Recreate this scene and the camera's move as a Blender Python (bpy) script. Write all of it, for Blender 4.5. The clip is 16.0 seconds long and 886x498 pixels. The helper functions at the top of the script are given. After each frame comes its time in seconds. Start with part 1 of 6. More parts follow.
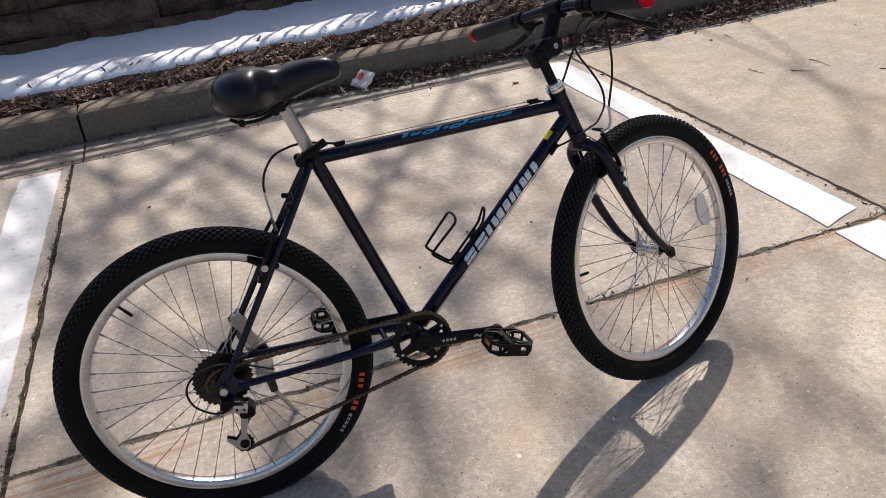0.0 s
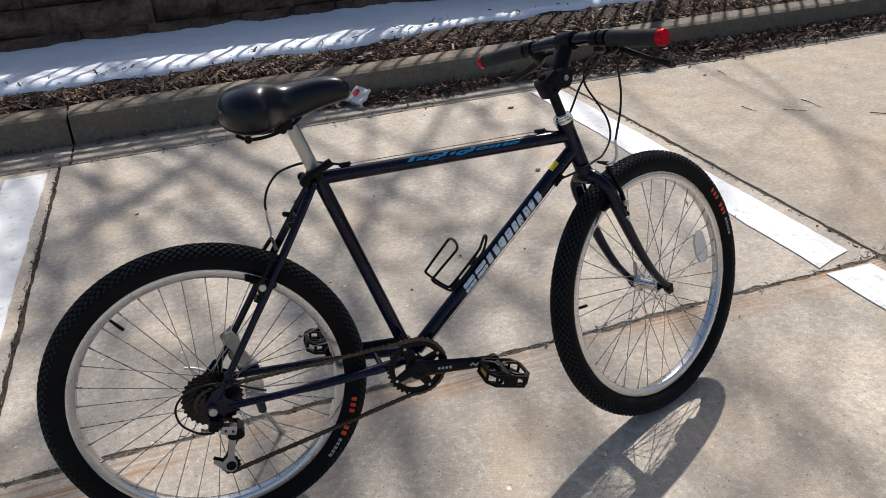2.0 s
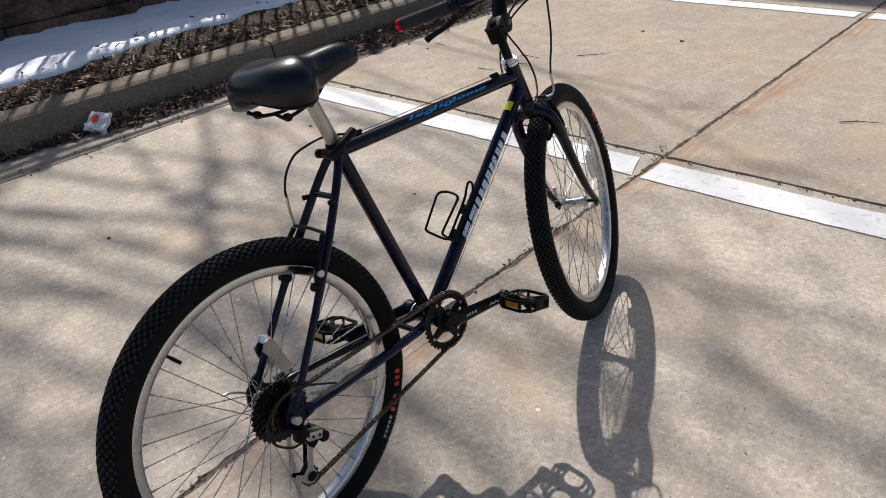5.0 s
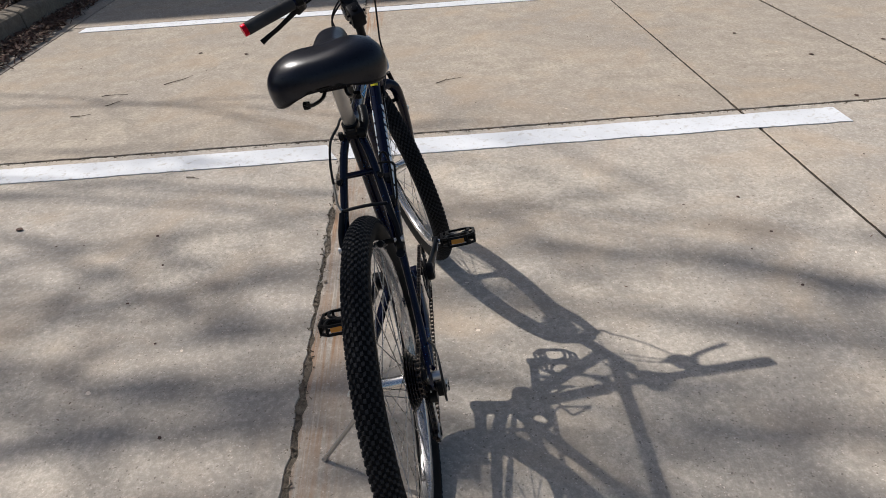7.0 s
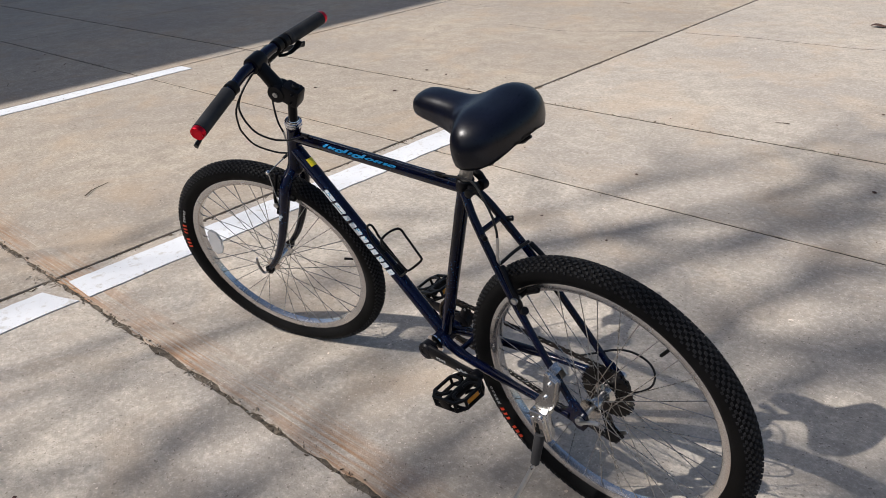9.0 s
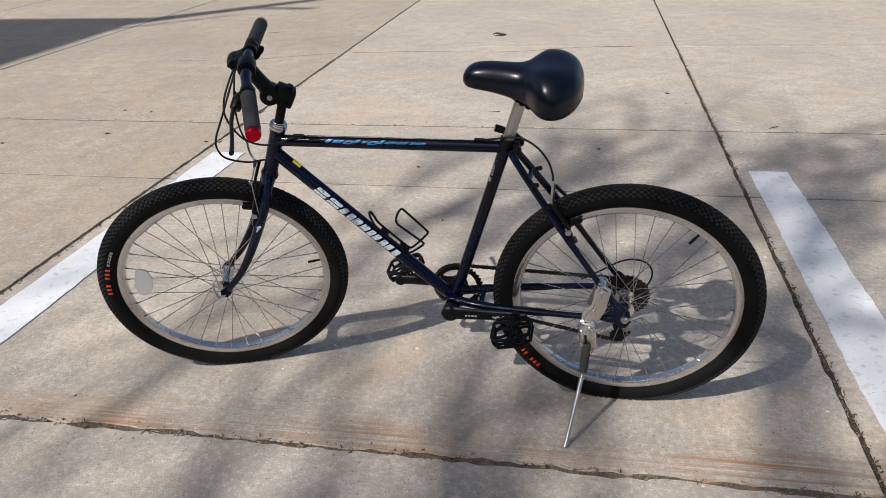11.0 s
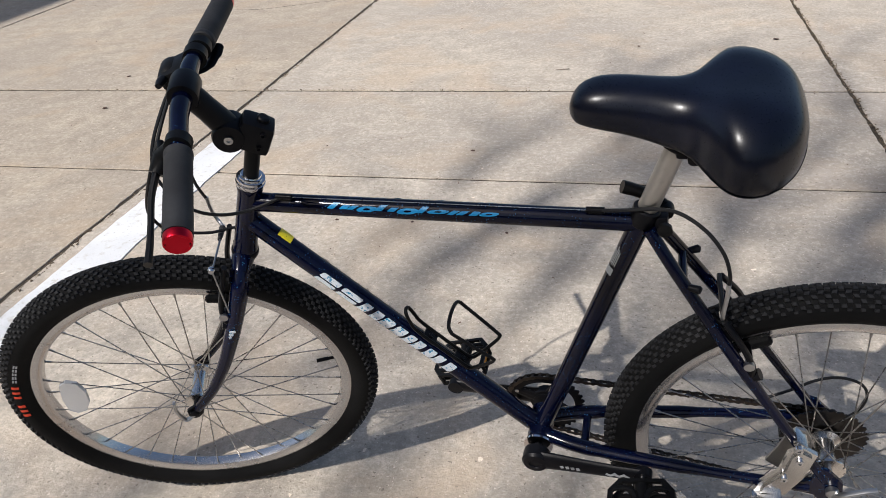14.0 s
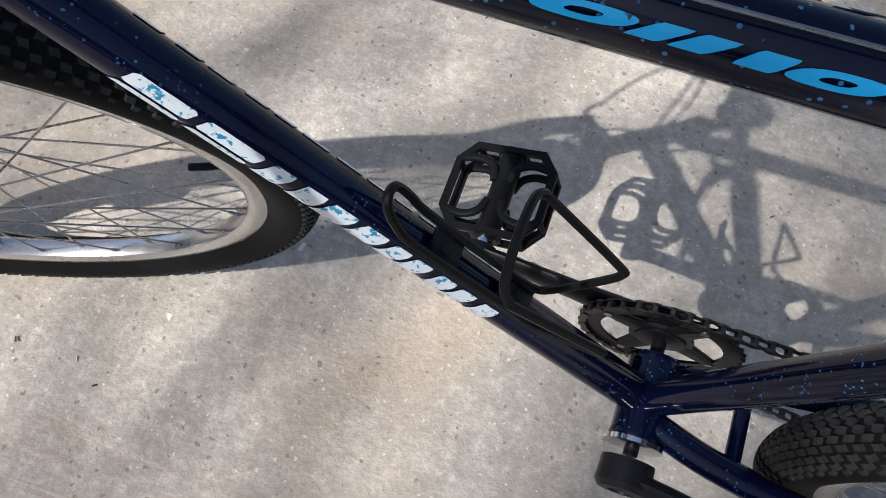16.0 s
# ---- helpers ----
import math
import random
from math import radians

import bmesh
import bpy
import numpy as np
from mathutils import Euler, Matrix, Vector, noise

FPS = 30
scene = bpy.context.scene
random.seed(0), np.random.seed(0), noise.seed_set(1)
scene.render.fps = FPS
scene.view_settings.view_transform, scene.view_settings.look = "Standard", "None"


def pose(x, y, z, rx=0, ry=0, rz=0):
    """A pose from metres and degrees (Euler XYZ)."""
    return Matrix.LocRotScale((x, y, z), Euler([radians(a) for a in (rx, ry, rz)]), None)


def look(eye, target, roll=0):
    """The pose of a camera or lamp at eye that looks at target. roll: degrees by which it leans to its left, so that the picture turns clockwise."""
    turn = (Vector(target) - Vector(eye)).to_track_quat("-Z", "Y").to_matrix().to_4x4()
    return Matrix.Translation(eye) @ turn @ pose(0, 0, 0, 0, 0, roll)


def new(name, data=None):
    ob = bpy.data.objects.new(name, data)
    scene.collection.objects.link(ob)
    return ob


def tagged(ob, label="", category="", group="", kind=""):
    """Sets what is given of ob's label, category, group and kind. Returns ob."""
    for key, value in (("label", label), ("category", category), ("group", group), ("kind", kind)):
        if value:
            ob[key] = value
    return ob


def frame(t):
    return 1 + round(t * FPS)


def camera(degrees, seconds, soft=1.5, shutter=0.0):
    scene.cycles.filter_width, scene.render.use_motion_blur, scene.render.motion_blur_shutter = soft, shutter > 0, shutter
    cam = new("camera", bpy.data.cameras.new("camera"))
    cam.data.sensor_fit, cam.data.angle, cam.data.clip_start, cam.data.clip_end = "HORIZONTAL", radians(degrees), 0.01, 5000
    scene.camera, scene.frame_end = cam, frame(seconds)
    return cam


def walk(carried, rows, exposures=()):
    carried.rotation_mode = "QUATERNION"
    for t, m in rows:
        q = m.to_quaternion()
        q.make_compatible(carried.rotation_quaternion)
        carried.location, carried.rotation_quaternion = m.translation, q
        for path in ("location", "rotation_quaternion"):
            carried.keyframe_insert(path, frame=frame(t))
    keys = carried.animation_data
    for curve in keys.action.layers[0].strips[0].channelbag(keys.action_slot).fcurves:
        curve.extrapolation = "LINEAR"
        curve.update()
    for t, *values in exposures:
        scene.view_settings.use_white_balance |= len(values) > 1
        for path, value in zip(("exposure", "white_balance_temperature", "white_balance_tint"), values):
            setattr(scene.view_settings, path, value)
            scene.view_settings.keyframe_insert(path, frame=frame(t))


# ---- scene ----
cam = camera(60.1, 16.0, 0.8)
PATH = [
    (0, (0.121, -1.375, 1.322), (0.598, 0.299, 0.337), -7.1),
    (0.5, (0.058, -1.325, 1.348), (0.558, 0.312, 0.314), -7.0),
    (1, (0.015, -1.314, 1.359), (0.61, 0.259, 0.278), -5.5),
    (1.5, (0.031, -1.306, 1.347), (0.699, 0.24, 0.269), -3.3),
    (2, (0.087, -1.335, 1.334), (0.624, 0.341, 0.384), -3.5),
    (2.5, (0.137, -1.343, 1.307), (0.543, 0.389, 0.394), -8.1),
    (3, (0.061, -1.341, 1.315), (0.587, 0.329, 0.348), -9.1),
    (3.5, (-0.099, -1.35, 1.299), (0.637, 0.231, 0.322), -7.2),
    (3.7, (-0.154, -1.333, 1.3), (0.664, 0.208, 0.323), -6.4),
    (5.8, (-0.872, -0.652, 1.284), (0.658, 0.176, 0.297), -3.9),
    (6, (-0.935, -0.555, 1.3), (0.658, 0.144, 0.313), -3.6),
    (6.5, (-1.099, -0.292, 1.273), (0.604, 0.054, 0.282), -3.6),
    (7, (-1.183, -0.025, 1.284), (0.555, -0.057, 0.296), -3.9),
    (7.3, (-1.128, 0.17, 1.293), (0.591, -0.096, 0.306), -3.5),
    (7.5, (-1.123, 0.281, 1.325), (0.576, -0.119, 0.349), -3.7),
    (8, (-1.03, 0.627, 1.297), (0.567, -0.11, 0.345), -3.8),
    (8.5, (-0.888, 0.932, 1.295), (0.547, -0.105, 0.365), -3.5),
    (9, (-0.644, 1.17, 1.315), (0.589, -0.12, 0.412), -3.7),
    (9.2, (-0.565, 1.28, 1.307), (0.579, -0.097, 0.414), -3.7),
    (11.3, (0.165, 1.82, 1.275), (0.452, 0.041, 0.406), -1.7),
    (11.5, (0.177, 1.829, 1.261), (0.447, 0.053, 0.381), -1.5),
    (12, (0.199, 1.828, 1.295), (0.464, 0.041, 0.437), -1.7),
    (12.5, (0.183, 1.801, 1.315), (0.473, 0.013, 0.468), -2.8),
    (13, (0.121, 1.613, 1.303), (0.457, -0.162, 0.447), -3.6),
    (13.5, (0.148, 1.323, 1.272), (0.57, -0.407, 0.363), -4.3),
    (14, (0.312, 1.013, 1.223), (0.777, -0.65, 0.214), -5.1),
    (14.5, (0.387, 0.705, 1.146), (0.882, -0.827, -0.04), -5.7),
    (15, (0.458, 0.462, 1.03), (0.921, -0.854, -0.403), -3.9),
    (15.5, (0.531, 0.345, 0.948), (0.88, -0.745, -0.692), 0.3),
    (16, (0.557, 0.29, 0.895), (0.787, -0.648, -0.856), 5.0),
]
walk(cam, [(t, look(eye, target, roll)) for t, eye, target, roll in PATH], [(0.0, 0.21, 6790, 14), (0.5, 0.15, 6790, 14), (1.5, 0.08, 6470, 10), (2.0, 0.16, 6480, 10), (2.5, 0.25, 6740, 13), (3.5, 0.16, 6740, 14), (6.0, 0.00, 6500, 10), (7.0, -0.10, 6450, 10), (8.0, 0.00, 6450, 10), (9.0, 0.04, 6450, 11), (11.5, -0.01, 6420, 10), (13.0, -0.02, 6410, 10), (14.0, 0.11, 6420, 10), (15.0, 0.23, 6210, 9), (16.0, 0.40, 6120, 9)])

# ---- light ----
SUN_DIR = Vector((0.595, 0.80, 1.0)).normalized()   # towards the sun
world = bpy.data.worlds.new("world")
scene.world = world
world.use_nodes = True
_wn = world.node_tree
_bg = _wn.nodes["Background"]
_sky = _wn.nodes.new("ShaderNodeTexSky")
_sky.sky_type = "NISHITA"
_sky.sun_disc = False
_sky.sun_elevation = radians(45)
_sky.sun_rotation = math.atan2(SUN_DIR.x, SUN_DIR.y)
_sky.air_density = 1.0
_sky.dust_density = 2.2
_wn.links.new(_sky.outputs[0], _bg.inputs[0])
_bg.inputs[1].default_value = 0.104
sun_data = bpy.data.lights.new("sun", "SUN")
sun_data.energy = 5.0
sun_data.angle = radians(0.53)
sun_data.color = (1.0, 0.96, 0.915)
sun = new("sun", sun_data)
sun.matrix_world = look(SUN_DIR * 60, (0, 0, 0))

# ---- materials ----
def mat(name, color, rough=0.5, metal=0.0, spec=0.5, coat=0.0):
    m = bpy.data.materials.new(name)
    m.use_nodes = True
    b = m.node_tree.nodes["Principled BSDF"]
    b.inputs["Base Color"].default_value = (*color, 1)
    b.inputs["Roughness"].default_value = rough
    b.inputs["Metallic"].default_value = metal
    b.inputs["Specular IOR Level"].default_value = spec
    b.inputs["Coat Weight"].default_value = coat
    b.inputs["Coat Roughness"].default_value = 0.08
    return m


class Net:
    """A small hand for wiring shader nodes."""

    def __init__(self, m, space="Object"):
        self.t = m.node_tree
        self.b = self.t.nodes["Principled BSDF"]
        self.co = self.t.nodes.new("ShaderNodeTexCoord").outputs[space]

    def node(self, kind, **sockets):
        n = self.t.nodes.new(kind)
        for key, value in sockets.items():
            self.put(n.inputs[key.replace("_", " ")], value)
        return n

    def put(self, socket, value):
        if isinstance(value, bpy.types.NodeSocket):
            self.t.links.new(value, socket)
        else:
            socket.default_value = value

    def world(self):
        return self.t.nodes.new("ShaderNodeNewGeometry").outputs["Position"]

    def scaled(self, co, s):
        n = self.t.nodes.new("ShaderNodeVectorMath")
        n.operation = "MULTIPLY"
        self.put(n.inputs[0], co)
        n.inputs[1].default_value = s
        return n.outputs[0]

    def noise(self, scale, detail=4, rough=0.55, co=None, dist=0.0):
        n = self.node("ShaderNodeTexNoise", Vector=co or self.co, Scale=scale, Detail=detail, Roughness=rough, Distortion=dist)
        return n.outputs["Fac"]

    def noise_vec(self, scale, co):
        return self.node("ShaderNodeTexNoise", Vector=co, Scale=scale, Detail=2).outputs["Color"]

    def cells(self, scale, co=None, feature="F1"):
        n = self.node("ShaderNodeTexVoronoi", Vector=co or self.co, Scale=scale)
        n.feature = feature
        return n

    def ramp(self, fac, stops):
        n = self.t.nodes.new("ShaderNodeValToRGB")
        e = n.color_ramp.elements
        while len(e) < len(stops):
            e.new(0.5)
        for el, (p, c) in zip(e, stops):
            el.position = p
            el.color = (c, c, c, 1) if isinstance(c, (int, float)) else (*c, 1)
        self.put(n.inputs[0], fac)
        return n.outputs[0]

    def mix(self, fac, a, b, blend="MIX"):
        n = self.t.nodes.new("ShaderNodeMix")
        n.data_type, n.blend_type = "RGBA", blend
        self.put(n.inputs[0], fac)
        for s, v in ((n.inputs[6], a), (n.inputs[7], b)):
            self.put(s, (*v, 1) if isinstance(v, tuple) and len(v) == 3 else v)
        return n.outputs[2]

    def math(self, op, a, b=0.0, clamp=False):
        n = self.t.nodes.new("ShaderNodeMath")
        n.operation, n.use_clamp = op, clamp
        self.put(n.inputs[0], a)
        self.put(n.inputs[1], b)
        return n.outputs[0]

    def bump(self, height, strength=0.3, distance=0.01):
        n = self.node("ShaderNodeBump", Height=height, Strength=strength, Distance=distance)
        self.put(self.b.inputs["Normal"], n.outputs[0])

    def color(self, value):
        self.put(self.b.inputs["Base Color"], value)

    def rough(self, value):
        self.put(self.b.inputs["Roughness"], value)


def concrete(name, tone, stained=False):
    """Broom-finished concrete with pale aggregate specks, blotches and fine pits."""
    m = mat(name, tone, 0.85, spec=0.25)
    n = Net(m)
    w = n.world()
    r, g, b = tone
    info = n.t.nodes.new("ShaderNodeObjectInfo").outputs["Random"]
    big = n.noise(0.9, 5, 0.6, w)
    mid = n.noise(7.0, 6, 0.65, w)
    fine = n.noise(160.0, 3, 0.6, w)
    c = n.mix(n.ramp(big, [(0.32, 0.0), (0.68, 1.0)]), (r * 0.78, g * 0.78, b * 0.81), (r * 1.18, g * 1.16, b * 1.10))
    c = n.mix(n.ramp(mid, [(0.38, 0.0), (0.66, 0.85)]), c, (r * 0.76, g * 0.74, b * 0.72))
    patchy = n.noise(15.0, 5, 0.62, w, 0.4)
    where = n.ramp(n.noise(1.9, 3, 0.5, w), [(0.38, 0.25), (0.62, 1.0)])
    c = n.mix(n.math("MULTIPLY", n.ramp(patchy, [(0.50, 0.0), (0.68, 0.62)]), where), c, (r * 1.26, g * 1.26, b * 1.25))
    c = n.mix(n.math("MULTIPLY", n.ramp(patchy, [(0.34, 0.45), (0.48, 0.0)]), where), c, (r * 0.76, g * 0.75, b * 0.74))
    grain = n.noise(52.0, 5, 0.72, w)
    c = n.mix(n.ramp(grain, [(0.38, 0.58), (0.54, 0.0)]), c, (r * 0.61, g * 0.62, b * 0.59))
    c = n.mix(n.ramp(grain, [(0.54, 0.0), (0.68, 0.50)]), c, (r * 1.46, g * 1.46, b * 1.45))
    warm = n.noise(2.3, 4, 0.6, w, 0.6)
    c = n.mix(n.ramp(warm, [(0.50, 0.0), (0.72, 0.5)]), c, (r * 1.04, g * 0.88, b * 0.70))
    c = n.mix(n.math("MULTIPLY", n.ramp(fine, [(0.35, 1.0), (0.58, 0.0)]), 0.30), c, (r * 0.50, g * 0.49, b * 0.48))
    specks = n.cells(135.0, n.mix(0.012, w, n.noise_vec(60.0, w), "ADD"))
    keep = n.math("GREATER_THAN", n.t.nodes.new("ShaderNodeSeparateColor").outputs[0], 0.84)
    sep = keep.node.inputs[0].links[0].from_node
    n.put(sep.inputs[0], specks.outputs["Color"])
    dot = n.math("MULTIPLY", n.math("LESS_THAN", specks.outputs["Distance"], 0.28), keep)
    c = n.mix(n.math("MULTIPLY", dot, n.ramp(n.noise(11.0, 3, 0.6, w), [(0.40, 0.06), (0.60, 0.62)])), c, (r * 1.6, g * 1.6, b * 1.6))
    chips_ = n.cells(26.0, n.mix(0.05, w, n.noise_vec(22.0, w), "ADD"))
    sep3 = n.t.nodes.new("ShaderNodeSeparateColor")
    n.put(sep3.inputs[0], chips_.outputs["Color"])
    chip = n.math("MULTIPLY", n.math("LESS_THAN", chips_.outputs["Distance"], 0.17), n.math("GREATER_THAN", sep3.outputs[2], 0.93))
    c = n.mix(n.math("MULTIPLY", chip, 0.8), c, (r * 1.6, g * 1.58, b * 1.52))
    pits = n.cells(95.0, n.mix(0.014, w, n.noise_vec(70.0, w), "ADD"))
    sep2 = n.t.nodes.new("ShaderNodeSeparateColor")
    n.put(sep2.inputs[0], pits.outputs["Color"])
    pit = n.math("MULTIPLY", n.math("LESS_THAN", pits.outputs["Distance"], 0.26), n.math("GREATER_THAN", sep2.outputs[1], 0.86))
    c = n.mix(n.math("MULTIPLY", pit, 0.75), c, (r * 0.42, g * 0.40, b * 0.37))
    tint = n.math("MULTIPLY_ADD", info, 0.10)
    tint.node.inputs[2].default_value = 0.95
    c = n.mix(1.0, c, tint, "MULTIPLY")
    if stained:
        # rust-coloured drag marks that run beside the wide joint
        xyz = n.t.nodes.new("ShaderNodeSeparateXYZ")
        n.put(xyz.inputs[0], w)
        away = n.math("SUBTRACT", 0.335, xyz.outputs[1])
        wob = n.math("MULTIPLY", n.noise(1.6, 3, 0.5, w), 0.24)
        band = n.math("MULTIPLY", n.math("GREATER_THAN", away, 0.0), n.math("SUBTRACT", 1.0, n.math("DIVIDE", away, n.math("ADD", wob, 0.05)), True), True)
        streak = n.noise(1.0, 5, 0.7, n.scaled(w, (1.4, 62.0, 1.0)))
        patch = n.ramp(n.noise(2.6, 3, 0.5, n.scaled(w, (1.0, 0.5, 1.0))), [(0.36, 0.15), (0.6, 1.0)])
        band = n.math("MULTIPLY", band, 1.7, True)
        f = n.math("MULTIPLY", n.math("MULTIPLY", band, n.ramp(streak, [(0.42, 0.0), (0.58, 1.0)])), patch)
        c = n.mix(n.math("MULTIPLY", f, 0.92), c, (0.34, 0.18, 0.088))
        pale = n.noise(1.0, 4, 0.7, n.scaled(w, (3.0, 110.0, 1.0)))
        c = n.mix(n.math("MULTIPLY", band, n.ramp(pale, [(0.56, 0.0), (0.68, 0.5)])), c, (0.66, 0.58, 0.47))
    n.color(c)
    n.rough(n.ramp(mid, [(0.3, 0.78), (0.7, 0.95)]))
    h = n.math("ADD", n.math("MULTIPLY", fine, 0.6), n.math("ADD", n.math("MULTIPLY", mid, 0.5), n.math("MULTIPLY", n.math("SUBTRACT", dot, pit), 0.5)))
    n.bump(h, 0.75, 0.004)
    return m


M_SLAB = concrete("concrete_slab", (0.50, 0.444, 0.380), True)
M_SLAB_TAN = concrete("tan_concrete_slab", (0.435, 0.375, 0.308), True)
M_GUTTER = concrete("concrete_gutter", (0.345, 0.302, 0.255))
M_KERB = concrete("concrete_kerb", (0.195, 0.164, 0.128))


def grainy(name, dark, light, scale, rough, bump=0.4, dist=0.01, spec=0.3, world_space=True):
    m = mat(name, light, rough, spec=spec)
    n = Net(m)
    co = n.world() if world_space else n.co
    a = n.noise(scale, 6, 0.65, co)
    b = n.noise(scale * 9, 4, 0.6, co)
    c = n.mix(n.ramp(a, [(0.3, 0.0), (0.7, 1.0)]), dark, light)
    c = n.mix(n.math("MULTIPLY", n.ramp(b, [(0.35, 1.0), (0.6, 0.0)]), 0.4), c, tuple(v * 0.55 for v in dark))
    n.color(c)
    n.bump(n.math("ADD", a, n.math("MULTIPLY", b, 0.5)), bump, dist)
    return m


M_JOINT = grainy("joint_dirt", (0.022, 0.017, 0.012), (0.10, 0.08, 0.06), 30, 0.95, 0.6, 0.01)
M_EARTH = grainy("bed_earth", (0.020, 0.013, 0.009), (0.075, 0.05, 0.035), 14, 0.95, 0.8, 0.03)
M_STONE = grainy("wall_stone", (0.030, 0.018, 0.013), (0.24, 0.150, 0.108), 5, 0.9, 0.7, 0.03)
M_RENDER = grainy("building_render", (0.30, 0.25, 0.20), (0.42, 0.36, 0.30), 2, 0.9, 0.2, 0.01)
M_BARK = grainy("bark", (0.03, 0.022, 0.017), (0.12, 0.09, 0.07), 12, 0.9, 0.8, 0.02)
M_IRON = grainy("painted_iron", (0.012, 0.012, 0.013), (0.03, 0.03, 0.03), 25, 0.5, 0.2, 0.002)


def make_paint_white():
    m = mat("road_paint", (0.62, 0.62, 0.62), 0.6, spec=0.35)
    n = Net(m)
    w = n.world()
    worn = n.noise(26.0, 6, 0.7, w)
    soft = n.noise(3.0, 4, 0.6, w)
    c = n.mix(n.ramp(soft, [(0.3, 0.0), (0.7, 1.0)]), (0.64, 0.642, 0.645), (0.76, 0.762, 0.765))
    c = n.mix(n.ramp(worn, [(0.55, 0.0), (0.68, 0.8)]), c, (0.46, 0.42, 0.36))
    c = n.mix(n.ramp(n.noise(110.0, 4, 0.7, w), [(0.62, 0.0), (0.70, 0.7)]), c, (0.30, 0.26, 0.21))
    n.color(c)
    n.bump(n.noise(140.0, 3, 0.6, w), 0.3, 0.003)
    return m


M_PAINT = make_paint_white()


def make_snow():
    m = mat("old_snow", (0.82, 0.85, 0.90), 0.55, spec=0.3)
    n = Net(m)
    w = n.world()
    n.color(n.mix(n.ramp(n.noise(18, 5, 0.6, w), [(0.62, 0.0), (0.8, 0.6)]), (0.86, 0.88, 0.92), (0.60, 0.60, 0.60)))
    n.b.inputs["Subsurface Weight"].default_value = 0.15
    n.b.inputs["Subsurface Radius"].default_value = (0.02, 0.025, 0.03)
    n.bump(n.math("ADD", n.noise(40, 4, 0.6, w), n.math("MULTIPLY", n.noise(300, 2, 0.5, w), 0.3)), 0.4, 0.01)
    return m


M_SNOW = make_snow()


def by_island(name, stops, rough=0.8):
    m = mat(name, stops[0][1], rough, spec=0.3)
    n = Net(m)
    rnd = n.t.nodes.new("ShaderNodeNewGeometry").outputs["Random Per Island"]
    n.color(n.mix(0.35, n.ramp(rnd, stops), n.ramp(n.noise(120, 3, 0.6, n.world()), [(0.3, (0.008, 0.005, 0.003)), (0.7, (0.24, 0.16, 0.105))])))
    return m


M_MULCH = by_island("bark_mulch", [(0.0, (0.025, 0.011, 0.008)), (0.35, (0.10, 0.045, 0.028)), (0.7, (0.24, 0.135, 0.085)), (1.0, (0.60, 0.47, 0.36))])
M_LEAF = by_island("dead_leaves", [(0.0, (0.014, 0.006, 0.006)), (0.45, (0.060, 0.020, 0.016)), (0.8, (0.13, 0.055, 0.038)), (1.0, (0.36, 0.27, 0.20))])


def make_frame_paint():
    m = mat("navy_enamel", (0.006, 0.009, 0.030), 0.2, spec=0.20, coat=0.16)
    n = Net(m)
    spot = n.cells(430.0)
    sep = n.t.nodes.new("ShaderNodeSeparateColor")
    n.put(sep.inputs[0], spot.outputs["Color"])
    where = n.ramp(n.noise(9.0, 3, 0.6), [(0.46, 0.0), (0.62, 1.0)])
    chip = n.math("MULTIPLY", n.math("LESS_THAN", spot.outputs["Distance"], 0.34), n.math("GREATER_THAN", sep.outputs[0], 0.86))
    chip = n.math("MULTIPLY", chip, where)
    base = n.mix(n.ramp(n.noise(5.0, 3, 0.5), [(0.35, 0.0), (0.7, 1.0)]), (0.0012, 0.0020, 0.0095), (0.0020, 0.0038, 0.0220))
    n.color(n.mix(chip, base, (0.03, 0.13, 0.28)))
    n.b.inputs["Coat Roughness"].default_value = 0.05
    n.rough(n.math("ADD", 0.09, n.math("MULTIPLY", n.noise(40, 4, 0.6), 0.10)))
    return m


M_FRAME = make_frame_paint()


def make_worn(name, color, chipped, amount):
    m = mat(name, color, 0.35, spec=0.5)
    n = Net(m)
    n.color(n.mix(n.ramp(n.noise(190.0, 4, 0.6), [(amount, 0.0), (amount + 0.04, 1.0)]), color, chipped))
    return m


M_DECAL_WHITE = make_worn("white_decal", (0.72, 0.76, 0.78), (0.02, 0.24, 0.42), 0.565)
M_DECAL_BLUE = make_worn("blue_decal", (0.009, 0.26, 0.55), (0.006, 0.010, 0.035), 0.66)
M_DECAL_GREY = mat("grey_print", (0.42, 0.43, 0.44), 0.4)
M_DECAL_RED = mat("red_print", (0.72, 0.055, 0.015), 0.6)
M_STICKER = make_worn("yellow_sticker", (0.72, 0.60, 0.02), (0.05, 0.05, 0.02), 0.60)


def worn_metal(name, color, rough, scratch=0.15, metal=1.0):
    m = mat(name, color, rough, metal)
    n = Net(m)
    a = n.noise(35, 5, 0.65)
    n.rough(n.math("ADD", rough, n.math("MULTIPLY", n.math("SUBTRACT", a, 0.5), scratch * 2)))
    n.color(n.mix(n.ramp(a, [(0.55, 0.0), (0.8, 0.6)]), color, tuple(v * 0.6 for v in color)))
    return m


